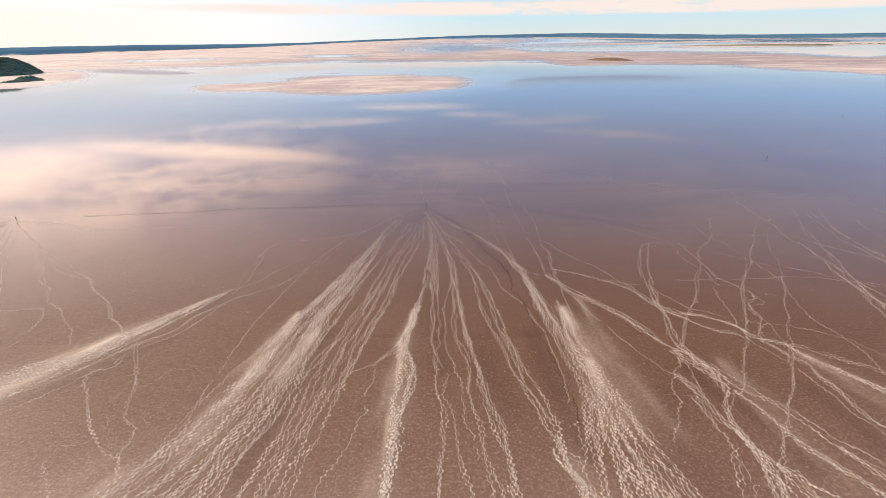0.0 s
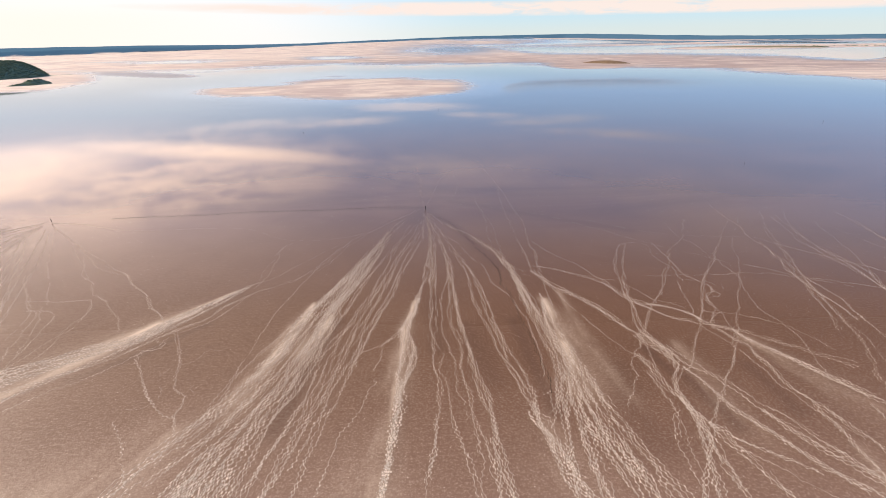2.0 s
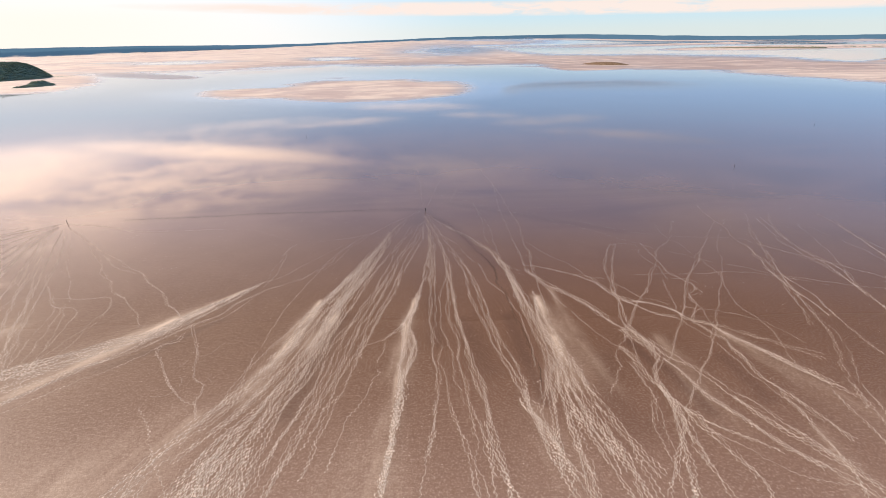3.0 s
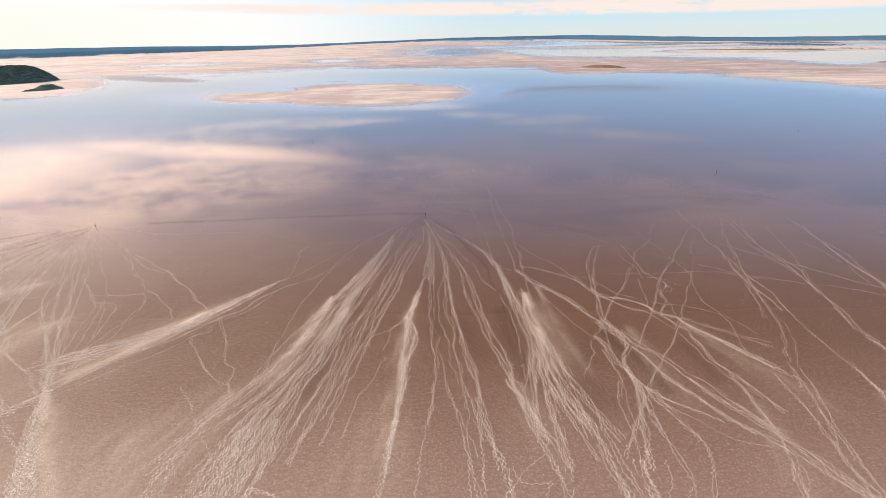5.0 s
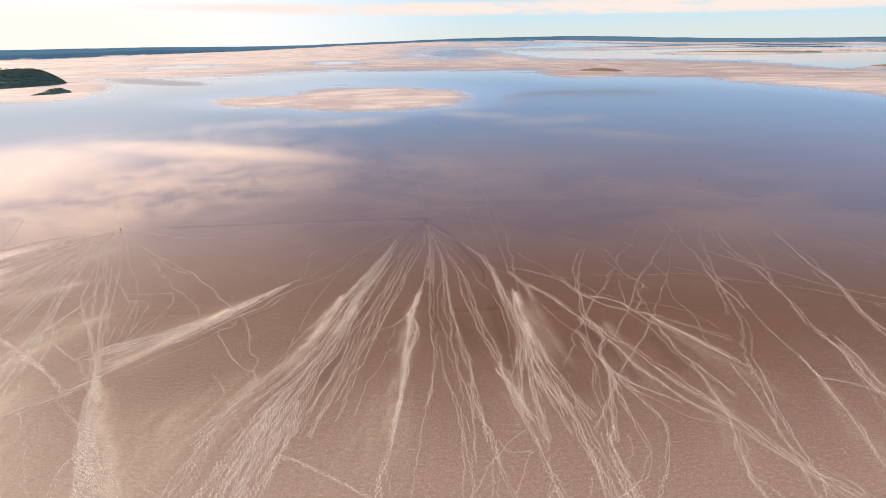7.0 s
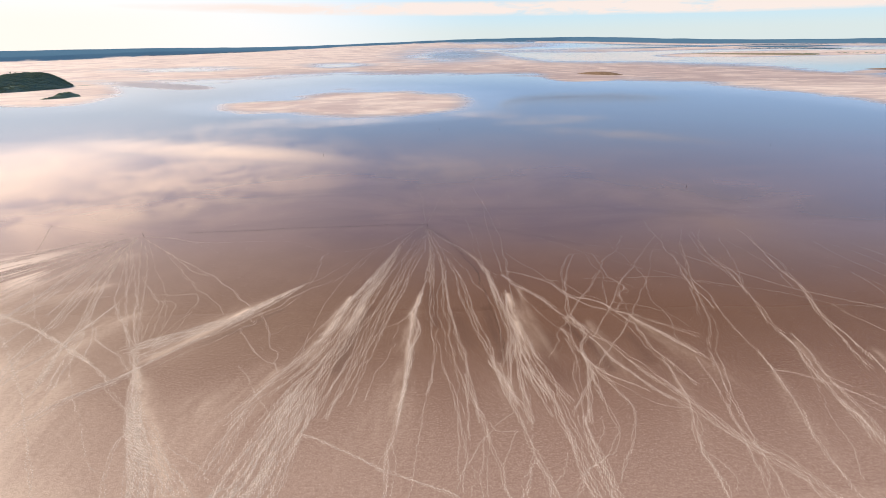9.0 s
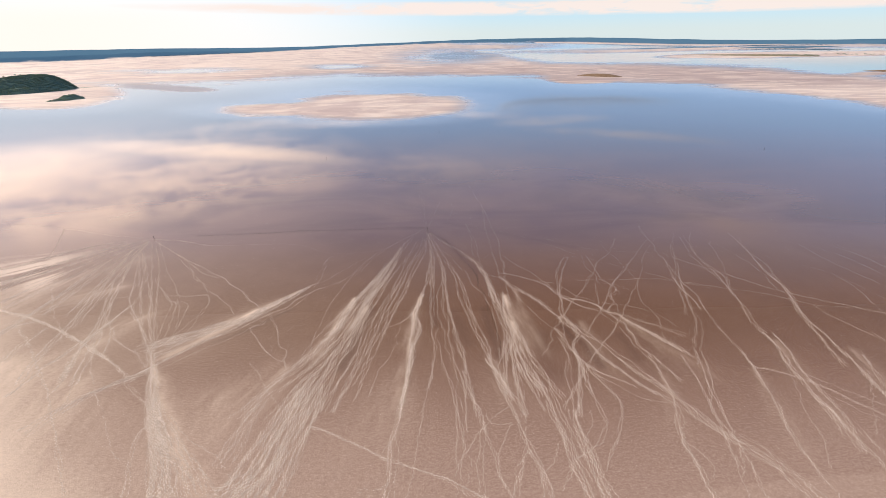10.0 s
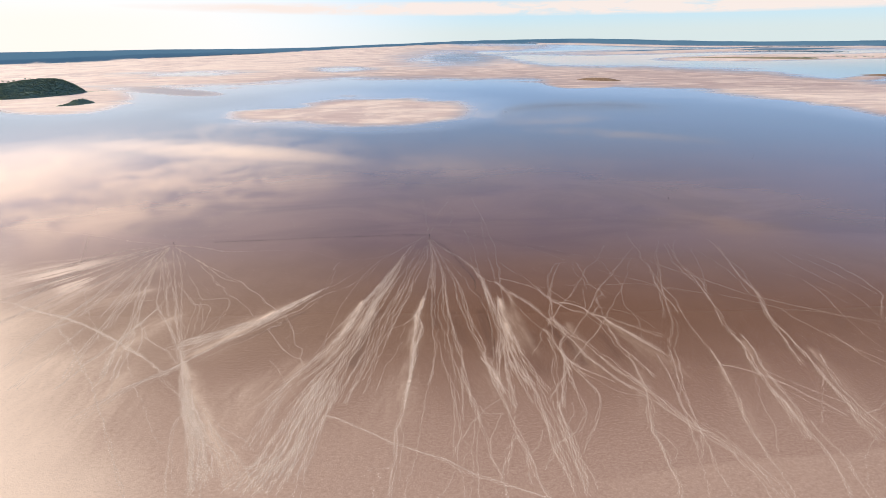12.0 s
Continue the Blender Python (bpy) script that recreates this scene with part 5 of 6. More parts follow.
def make_trails():
    beaten = []
    for index, (points, walkers, spread, salt, kind) in enumerate(TRAILS):
        rng = np.random.default_rng(100 + index)
        spots, heads, sizes, ways = [], [], [], []
        for w in range(walkers):
            line = curve(points, rng.uniform(0.55, 0.66) if kind != "dark" else 0.34)
            across, ahead = normals(line)
            n = len(line)
            s = np.linspace(0, 1, n)
            first = rng.uniform(0, 0.25) if walkers > 5 and rng.random() < 0.7 else 0.0       # not all of them walk the whole way
            last = rng.uniform(0.82, 1.0) if walkers > 5 else 1.01
            lanes = walkers if walkers < 6 else math.ceil(walkers * 0.55)       # in a crowd they follow one another
            place = 2 * (w % lanes + rng.uniform(0.25, 0.75)) / lanes - 1 if walkers > 1 else 0.0
            knots, bends = max(4, n // 34), max(5, n // 9)
            drift = place + np.interp(s, np.linspace(0, 1, knots), rng.normal(0, 0.2 if walkers > 1 else 0.0, knots))
            sway = np.interp(s, np.linspace(0, 1, bends), rng.normal(0, 0.2, bends)) + np.interp(s, np.linspace(0, 1, 3 * bends), rng.normal(0, 0.2, 3 * bends))
            deep = np.interp(s, np.linspace(0, 1, 3 * bends), rng.uniform(0.3, 1.6, 3 * bends))       # the crust breaks more in some places
            foot = rng.uniform(0.07, 0.2, n) * (-1) ** np.arange(n)
            side = (spread[0] * (1 - s) + spread[1] * s) * drift + sway + foot
            side += rng.normal(0, 0.025, n)
            line = line + ahead * rng.uniform(0, 0.7)
            away = np.hypot(line[:, 0] - STATUES[0][0], line[:, 1] - STATUES[0][1])
            wet = np.zeros(n) if kind == "dark" else np.maximum(0.85 * steps(line[:, 1], 85, 160), 0.9 * steps(-away, -60, -10))       # prints drown in the film of water
            wet = wet * (1 - 0.6 * steps(-line[:, 0], 60, 120))
            if kind == "faint":
                wet = np.maximum(wet, 0.5)
            keep = (rng.random(n) > 0.01 + 0.5 * wet + 0.3 * (deep < 0.65)) & (s >= first) & (s <= last)
            trod = (line + across * side[:, None] + ahead * rng.normal(0, 0.03, n)[:, None])[keep]
            spots.append(trod)
            if len(trod) > 3:
                ways.append((trod, np.full(len(trod), 0.045) if kind == "dark" else 0.075 - 0.035 * wet[keep] + 0.006 * steps(-trod[:, 1], -50, -15)))
            heads.append(ahead[keep])
            sizes.append(((1 + 0.25 * salt) * rng.uniform(0.145, 0.225, n) * deep * (1 - 0.35 * wet) * (0.75 if kind == "dark" else 1))[keep])
        spots = np.vstack(spots)
        crowd = float(np.interp(walkers, [1, 4, 10], [0.0, 0.1, 0.3]))       # more feet bring up more salt; the crust is thinner towards +x
        sizes = [np.concatenate(sizes) * (0.88 + 0.6 * crowd - 0.12 * steps(spots[:, 0], 30, 80) + 0.12 * steps(-spots[:, 0], 80, 120)) * (1 - 0.12 * steps(-spots[:, 1], -50, -15))]
        ways = [(way, half * (0.72 + 0.3 * crowd - 0.15 * steps(way[:, 0], 30, 80) + 0.3 * steps(-way[:, 0], 80, 120))) for way, half in ways]
        if not kind:
            TRODDEN.add(spots, 0.03 + 0.6 * salt)
        beaten.append((spots, np.vstack(heads), np.concatenate(sizes), kind, index, ways))
    TRODDEN.finish()
    for spots, heads, sizes, kind, index, ways in beaten:
        footprints("footprints", spots, heads, sizes, {"dark": SHADOWED_MUD, "faint": SCUFFED}.get(kind, SALT),
                   "dark wet footprints pressed into brown clay" if kind == "dark" else "pale salt-crusted footprints across brown clay", index, (0.015, 0.025) if kind else (0.03, 0.055), ways)

    # stray flakes of salt
    rng = np.random.default_rng(5)
    n = 3600
    spots = np.stack([rng.uniform(-170, 190, n), 210 * rng.random(n) ** 0.9 - 5], 1)
    turn = rng.random(n) * 6.28
    footprints("salt_flakes", spots, np.stack([np.cos(turn), np.sin(turn)], 1), rng.uniform(0.05, 0.15, n), SALT, "small stray flakes of white salt on clay", 999, (0.02, 0.05))


make_trails()


# ---------------------------------------------------------------- the ground: one sheet
def axis_of(low, high, fine_low, fine_high, fine, below, above):
    """Places along one axis: even between the fine ends, then ever wider; below and above: growth and widest step."""
    mid = list(np.arange(fine_low, fine_high + 0.01, fine))
    k = fine
    while mid[-1] < high:
        k = min(k * above[0], above[1])
        mid.append(mid[-1] + k)
    k, front = fine, []
    while (front[-1] if front else mid[0]) > low:
        k = min(k * below[0], below[1])
        front.append((front[-1] if front else mid[0]) - k)
    return np.array(front[::-1] + mid)


# soft sheets of wind-blown crystals beside the ways: from, to, half width, thickness
DRIFTS = []


def drift(*numbers):
    DRIFTS.append(numbers)


drift(24.6, 88.1, 32.8, 53, 1.9, 0.55)
drift(49.2, 68.5, 50.7, 43.4, 2.2, 0.5)
drift(64.5, 70.1, 77.5, 41.5, 2.4, 0.6)
drift(92.7, 42.6, 86.6, 14.9, 1.9, 0.45)
drift(107.9, 56.4, 100.7, 18.9, 2.2, 0.5)
drift(127.9, 51.1, 122.4, 18.6, 2.4, 0.5)
drift(-10.6, 36.2, -12.9, 20.5, 6, 0.4)
drift(17, 47, 20.4, 26.8, 3.6, 0.4)
drift(-104.6, 78.1, -117.6, 61.2, 5, 0.6)
drift(-59.8, 87, -83.5, 57, 3.6, 0.7)
drift(65.2, 40.3, 61.1, 20.5, 2.4, 0.4)
drift(-60.4, 34.4, -59.4, 11.9, 8.4, 0.35)
drift(-46, 46, -53, 30, 7, 0.55)
drift(-11, 44, -14, 30, 5, 0.3)
drift(-104, 40, -102, 14, 11, 0.6)
drift(-128, 48, -118, 14, 10, 0.6)
drift(-158.1, 102.8, -168.3, 75.5, 7.2, 0.9)
drift(-80.6, 42.9, -52.5, -0.5, 3, 0.4)
drift(-186.3, 123.4, -202, 109.4, 8.4, 0.9)
drift(-112.3, 61, -122.2, 38.1, 7.2, 0.6)
drift(-135, 49.9, -140.3, 35.7, 9.6, 0.8)
drift(-53.2, 95.4, -66.4, 79.9, 0.6, 1.3)
drift(-66.4, 79.9, -76.4, 64.9, 1.3, 1.2)
drift(-25.9, 81.4, -28.9, 68, 1.2, 1.6)
drift(-31.6, 87.6, -34.5, 68.8, 1.3, 1.8)
drift(-34.5, 68.8, -38, 51.7, 1.6, 1.3)
drift(-6.5, 88.5, -8.2, 75.8, 0.7, 1.7)
drift(-8.2, 75.8, -8.8, 56.5, 1.2, 1.4)
drift(-8.8, 56.5, -9.2, 44.4, 1, 0.8)
drift(25.5, 88, 25.7, 69.5, 1.2, 1.4)
drift(25.7, 69.5, 25.8, 56.2, 1.8, 1.3)
drift(29.8, 92.6, 31.9, 59.7, 1.2, 0.6)
drift(-85.4, 47.1, -63.3, 15.7, 1.5, 1.2)
drift(-63.3, 15.7, -44.8, -2.2, 2.2, 0.55)
drift(-59.4, 85.7, -84.9, 53.7, 0.8, 1.2)
drift(-66, 80, -88, 52, 2.4, 1.1)
drift(-135, 128, -160, 92, 6.0, 0.35)
drift(-128, 100, -150, 84, 5.0, 0.8)


# damp streaks where brine seeps along the ways: from, to, half width, strength
SEEPS = []


def moisten(*numbers):
    SEEPS.append(numbers)


moisten(-24.0, 80.1, -26.6, 62.1, 1.8, 0.4)
moisten(-26.6, 62.1, -28.2, 46.6, 2.2, 0.42)
moisten(35.1, 61.8, 33.1, 51.0, 2.6, 0.2)
moisten(33.1, 51.0, 34.7, 42.6, 3.5, 0.2)
moisten(16.6, 78.7, 19.9, 49.3, 1.6, 0.36)
moisten(-53.9, 79.9, -63.8, 67.8, 1, 0.32)
moisten(-63.8, 67.8, -72.6, 60.5, 1.3, 0.32)
moisten(42.5, 67.4, 44.6, 58.6, 1, 0.40)
moisten(46.6, 58.1, 49.3, 45.7, 1.6, 0.36)
moisten(-6.1, 158.7, -18.3, 158.3, 1.5, 0.40)
moisten(-18.3, 158.3, -59.8, 157.7, 1.1, 0.30)
moisten(-59.8, 157.7, -121.9, 153.1, 1.2, 0.36)
moisten(-6.0, 157.5, 5.5, 136.5, 2.2, 0.35)
moisten(5.5, 136.5, 16.5, 107.5, 2, 0.30)
moisten(-7.6, 145.7, -5.9, 152.8, 6, 0.36)
moisten(3.7, 165.8, 62.3, 132.1, 2, 0.24)
moisten(-2.0, 90.2, -0.8, 68.7, 2, 0.28)
moisten(5.8, 77.2, 9.9, 58.5, 2.6, 0.24)
moisten(60.3, 61.0, 61.4, 49.3, 2, 0.28)


def make_ground():
    gx = axis_of(-4800, 4800, -165, 165, 0.65, (1.04, 80), (1.04, 80))
    gy = axis_of(-2500, 4850, -14, 205, 0.65, (1.1, 200), (1.02, 24))
    X, Y = np.meshgrid(gx, gy)
    # the plain's far rim lies nearer towards +x
    r, az = np.hypot(X, Y), np.degrees(np.arctan2(X, Y))
    k = 1 - 0.3 * steps(az, 8, 40) * steps(r, 1600, 4600)
    X, Y = X * k, Y * k
    # bearing and nearness, in which far shores are drawn: u across, v growing towards the viewer
    u, v = X / np.maximum(Y + 83, 50), 92400 / np.maximum(Y + 83, 50)
    rag = 5.0 * lumps(u * 10, v / 7, 1.0, 7) + 1.2 * lumps(u * 24, v / 2.0, 1.0, 8)
    # flats of pale sand beyond the water film, nearest at +x
    south = np.interp(u, [-0.9, -0.58, -0.42, -0.32, -0.2, -0.1, 0.07, 0.18, 0.22, 0.34, 0.41, 0.53, 0.6, 0.69, 0.76, 0.91],
                      [86, 77, 79, 73, 68, 70, 75, 77, 85, 90, 93, 102, 110, 119, 129, 151])
    north = np.interp(u, [0.0, 0.08, 0.2, 0.34, 0.5, 0.67, 0.78, 0.86], [18, 40, 56, 62, 68, 77, 89, 97])
    sand = np.minimum(south - v, v - north + 4) + rag
    sand = np.maximum(sand, np.minimum(12, 30 * oval(u * 921, v + rag * 1.2, -120, 130, 165, 26)))
    sand = np.maximum(sand, np.minimum(8, 30 * oval(u * 921, v + rag * 1.2, -245, 132, 165, 13)))
    sand = np.maximum(sand, np.minimum(12, 30 * oval(u * 921, v + rag * 0.6, -735, 95, 150, 27)))
    # spits, bars and the drying far corner
    sand = np.maximum(sand, np.minimum(14, 50 * oval(u * 921, v + rag * 0.3, 590, 45.5, 200, 6.0)))
    sand = np.maximum(sand, np.minimum(12, 30 * oval(u * 921, v + rag * 0.4, 720, 46, 240, 5.0)))
    sand = np.maximum(sand, 10 * oval(u * 921, v + rag * 0.3, 500, 33, 330, 3.2))
    sand = np.maximum(sand, 10 * oval(u * 921, v + rag * 0.5, 10, 25, 150, 3.0))
    sand = np.maximum(sand, 14 * oval(u * 921, v + rag * 0.3, 770, 84, 40, 4.0))
    sand = np.maximum(sand, np.minimum(14, 40 * oval(u * 921, v + rag * 0.3, 268, 84, 78, 9)))
    # wooded land begins on the far shore, behind a strip of pale beach
    line = np.interp(u, [-0.95, -0.85, -0.71, -0.67, -0.58, -0.42, -0.3, -0.2, 0.0, 0.24, 0.45, 0.67, 0.86], [36, 35, 33.6, 32, 29, 26, 23.6, 21.6, 20.2, 20.6, 24, 27.2, 30.8])
    sand = np.maximum(sand, np.where((u > 0.18) & (u < 0.85), 14 * (1 - ((v - line - 1.3 + 0.1 * rag) / 1.1) ** 2), -40))
    # pools left on the flats
    pools = np.maximum(oval(u * 921, v + rag * 0.8, 18, 39, 95, 12), oval(u * 921, v + rag, -470, 55, 110, 4.5))
    pools = np.maximum(pools, np.maximum(oval(u * 921, v + rag, -180, 52, 60, 4), -1.0))
    sand = np.where(Y > 600, np.minimum(sand, -pools * 9 + 1.5), sand) / 32
    sand = np.where(Y < 300, -1, np.clip(sand, -1, 0.6))
    # wooded land beyond the far shore
    belts = np.maximum(oval(u * 921, v + 0.3 * rag, 620, 32.5, 110, 1.6), oval(u * 921, v + 0.3 * rag, 440, 30, 140, 0.9))
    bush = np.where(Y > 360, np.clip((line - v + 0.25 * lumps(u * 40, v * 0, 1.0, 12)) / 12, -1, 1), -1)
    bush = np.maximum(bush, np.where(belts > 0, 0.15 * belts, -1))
    rise = 30 * np.exp(-((u - 0.08) / 0.30) ** 2) * steps(30 - v, 0, 9.5)                       # the far shore climbs gently
    ridge = (19 * np.exp(-((u - 0.08) / 0.33) ** 2) + 21 * steps(u, 0.05, 0.35) + 24 * steps(-u, 0.2, 0.6) + 5 * lumps(u * 14, 0 * v, 1.0, 14)) * steps(line - v, 0.1, 1.0)
    tongue = np.interp(u, [0.08, 0.115, 0.158, 0.218, 0.34, 0.5], [150, 124, 115, 112, 113, 120])
    tongue_in = steps(v - tongue + 0.5 * rag, -3, 13) * steps(tongue + 40 - v, 0, 40) * steps(0.56 - u, 0, 0.22) * steps(u, 0.1, 0.13)
    shoal = np.clip(oval(u * 921, v + 0.4 * rag - 0.07 * (u * 921 + 510), -500, 86, 100, 7) * 4, 0, 1)
    ruffled = np.maximum(np.clip(3 * oval(u * 921, v + rag * 0.8, 40, 39, 75, 9), 0, 1), 0.25 * tongue_in)
    dry = steps(-Y, -180, 24) * 0.95 + 0.04 * lumps(X, Y, 48, 9)
    salt = TRODDEN.at(X, Y, TRODDEN.field)
    # crusted flats at the lake's rim
    rim = -(X + 80) * 0.636 - (Y - 12) * 0.77 + 17 * lumps(X, Y, 54, 23)
    crust = 0.95 * steps(rim, -14, 34) * steps(-Y, -228, -72)
    salt = np.maximum(salt, 0.3 * steps(rim, 0, 48) * steps(-Y, -228, -72))
    rim = np.interp(X, [0, 38, 77, 119, 168], [-7, 1, 6, 9.6, 11]) - Y + 2 * lumps(X, Y, 20, 25)
    crust = np.maximum(crust, 0.22 * steps(rim, -0.8, 1.2) * steps(X, -12, 54))
    crust = np.maximum(crust, 0.2 * steps(-Y, -50, 20))
    for x0, y0, x1, y1, half, amount in DRIFTS:
        dx, dy = x1 - x0, y1 - y0
        along = ((X - x0) * dx + (Y - y0) * dy) / (dx * dx + dy * dy)
        k = np.clip(along, 0, 1)
        streak = 0.35 + 0.65 * steps(lumps(along * math.hypot(dx, dy), 7 * ((X - x0) * dy - (Y - y0) * dx) / math.hypot(dx, dy), 12.0, 29), -0.25, 0.3)
        gap = np.hypot(X - x0 - k * dx, Y - y0 - k * dy) / (half * (0.6 + 1.3 * k))
        crust = crust + 0.55 * amount * np.exp(-gap ** 1.5) * (1 - 0.5 * k) * streak * (1 - crust)
    moist = np.zeros_like(X)
    for x0, y0, x1, y1, half, amount in SEEPS:
        dx, dy = x1 - x0, y1 - y0
        k = np.clip(((X - x0) * dx + (Y - y0) * dy) / (dx * dx + dy * dy), 0, 1)
        gap = np.hypot(X - x0 - k * dx, Y - y0 - k * dy) / (half * (1 + 0.35 * lumps(X, Y, 7, 45)))
        moist = np.maximum(moist, amount * np.exp(-gap ** 2))
    moist = np.maximum(moist, np.where(Y < 239, 0.3 * TRODDEN.at(X, Y, TRODDEN.churned), 0))
    # streaks of salt fanned out past the statue at -x
    dx, dy = X - STATUES[1][0], Y - STATUES[1][1]
    bearing, gone = np.degrees(np.arctan2(dx, -dy)), np.hypot(dx, dy)
    streak = steps(lumps(bearing * 5, gone * 0.45, 14.0, 33), -0.02, 0.24) * (0.5 + 0.5 * steps(lumps(X, Y, 30, 35), -0.3, 0.3))
    fan = steps(gone, 14, 50) * steps(170 - gone, 0, 70) * steps(bearing, -78, -50) * steps(2 - bearing, 0, 30)
    crust = np.maximum(crust, 0.68 * fan * streak)
    # sun glare over the ground towards -x, painted as extra pale crust colour
    veil = 0.18 * steps(-X, -40, 90) * steps(-Y, -160, -60) + 0.14 * steps(-X, 75, 115) * steps(-Y, -125, -60)
    crust = crust + veil * (1 - crust)
    Z = 0.8 * np.clip(sand, 0, 0.5) + 0.03 * lumps(X, Y, 40, 31) * steps(Y, 260, 400)
    Z = Z + np.where(Y > 900, rise, 0) + np.where(Y < 239, TRODDEN.at(X, Y, TRODDEN.heap), 0)
    Z = np.where((bush > 0) & (belts <= 0), Z + np.maximum(ridge, 0) + 3.0 * steps(bush, 0, 0.1) * lumps(X, Y, 130, 41), Z)
    n, m = X.shape
    verts = np.stack([X, Y, Z], -1).reshape(-1, 3)
    i = np.arange(n * m).reshape(n, m)
    faces = np.stack([i[:-1, :-1], i[:-1, 1:], i[1:, 1:], i[1:, :-1]], -1).reshape(-1, 4)
    me = bpy.data.meshes.new("ground")
    me.vertices.add(len(verts))
    me.vertices.foreach_set("co", verts.ravel())
    me.loops.add(faces.size)
    me.loops.foreach_set("vertex_index", faces.ravel())
    me.polygons.add(len(faces))
    me.polygons.foreach_set("loop_start", np.arange(0, faces.size, 4))
    me.update(calc_edges=True)
    me.shade_smooth()
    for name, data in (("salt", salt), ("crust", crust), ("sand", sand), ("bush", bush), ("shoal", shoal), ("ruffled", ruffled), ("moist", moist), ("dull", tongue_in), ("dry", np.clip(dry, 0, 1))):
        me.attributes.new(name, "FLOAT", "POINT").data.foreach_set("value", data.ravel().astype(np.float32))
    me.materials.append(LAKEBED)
    return tagged(new("ground", me), "brown wet clay bed of a shallow salt lake with pale sandbanks", "lake bed", kind="structure")


make_ground()



# ---------------------------------------------------------------- the wooded island and the far woods


def clumps(name, spots, sizes, seed, squash=0.75):
    """Many leafy clumps in one mesh: a crumpled eight-sided heap of leaf sprays for each."""
    rng = np.random.default_rng(seed)
    verts, faces = [], []
    for (x, y, z), size in zip(spots, sizes):
        for k in range(4):
            cx, cy, cz = x + rng.normal(0, 0.4) * size, y + rng.normal(0, 0.4) * size, z + size * squash * rng.uniform(0.25, 0.8)
            o = len(verts)
            r = size * rng.uniform(0.35, 0.65)
            for ring_z, ring_r in ((-0.7, 0.6), (0.1, 1.0), (0.75, 0.55)):
                turn = rng.random() * 6
                for j in range(5):
                    a = turn + j / 5 * 6.283
                    q = r * ring_r * rng.uniform(0.65, 1.3)
                    verts.append((cx + math.cos(a) * q, cy + math.sin(a) * q, cz + ring_z * r * squash * rng.uniform(0.8, 1.2)))
            verts.append((cx, cy, cz + r * squash * 1.05))
            for j in range(5):
                i = (j + 1) % 5
                faces += [(o + j, o + i, o + 5 + i, o + 5 + j), (o + 5 + j, o + 5 + i, o + 10 + i, o + 10 + j), (o + 10 + j, o + 10 + i, o + 15)]
    return verts, faces


def fast_mesh(name, verts, faces, material, label, category, group="", kind=""):
    me = bpy.data.meshes.new(name)
    me.from_pydata(verts, [], faces)
    me.materials.append(material)
    return tagged(new(name, me), label, category, group, kind)


class Mound:
    """A hill in its own axes: u along it, w across it, both in metres from its middle."""

    def __init__(self, x, y, turn, domes, seed):
        self.x, self.y, self.c, self.s, self.domes, self.seed = x, y, math.cos(radians(turn)), math.sin(radians(turn)), domes, seed

    def world(self, u, w):
        return self.x + u * self.c - w * self.s, self.y + u * self.s + w * self.c

    def height(self, u, w):
        h = np.full(np.shape(u), -1.0)
        for cu, left, right, cw, half, top in self.domes:
            k = np.where(u < cu, (u - cu) / left, (u - cu) / right)
            r = np.sqrt(k ** 2 + ((w - cw) / half) ** 2)
            h = np.maximum(h, top * (1 - r ** 1.9))
        return h + np.where(h > 0, 0.08 * h * lumps(u, w, 22, self.seed), 0)

    def build(self, name, material, label, category, step):
        lo_u = min(d[0] - d[1] for d in self.domes) - step
        hi_u = max(d[0] + d[2] for d in self.domes) + step
        lo_w = min(d[3] - d[4] for d in self.domes) - step
        hi_w = max(d[3] + d[4] for d in self.domes) + step
        U, W = np.meshgrid(np.arange(lo_u, hi_u, step), np.arange(lo_w, hi_w, step))
        H = np.maximum(self.height(U, W), -0.6)
        X, Y = self.world(U, W)
        n, m = U.shape
        i = np.arange(n * m).reshape(n, m)
        faces = np.stack([i[:-1, :-1], i[:-1, 1:], i[1:, 1:], i[1:, :-1]], -1).reshape(-1, 4)
        ob = fast_mesh(name, np.stack([X, Y, H + 0.2], -1).reshape(-1, 3).tolist(), faces.tolist(), material, label, category, kind="structure")
        ob.data.shade_smooth()
        return ob

    def spots(self, count, rng, least=0.4):
        out = []
        lo_u, hi_u = min(d[0] - d[1] for d in self.domes), max(d[0] + d[2] for d in self.domes)
        lo_w, hi_w = min(d[3] - d[4] for d in self.domes), max(d[3] + d[4] for d in self.domes)
        while len(out) < count:
            u, w = rng.uniform(lo_u, hi_u), rng.uniform(lo_w, hi_w)
            h = float(self.height(np.array(u), np.array(w)))
            if h > least:
                out.append((*self.world(u, w), h + 0.1))
        return out


rng = np.random.default_rng(7)
# the third, nearly flat dome is a dark tail shaped as the hill's shadow
ISLAND = Mound(-862, 974, 39, [(26.4, 210, 55.2, 0, 74.4, 30), (-14.4, 60, 52.8, -52.8, 33.6, 12), (80, 40, 40, -14, 6, 0.35)], 51)
ISLAND.build("island_hill", HILL, "scrub-covered hill rising from a pale sandbank", "hill", 4.0)
spots = ISLAND.spots(7500, rng)
verts, faces = clumps("scrub", spots, rng.uniform(0.8, 2.1, len(spots)) * rng.uniform(0.6, 1.25, len(spots)), 61, 0.55)
fast_mesh("scrub", verts, faces, FOLIAGE, "dense dark green scrub covering the island hill", "shrubs", kind="stuff")
ISLET = Mound(-651, 792, 30, [(7, 24, 19, 0, 13, 7.4), (-6, 24, 18, -20, 6, 2.4)], 53)
ISLET.build("islet", HILL, "low scrubby islet on the beach below the hill", "hill", 2.0)
spots = ISLET.spots(220, rng)
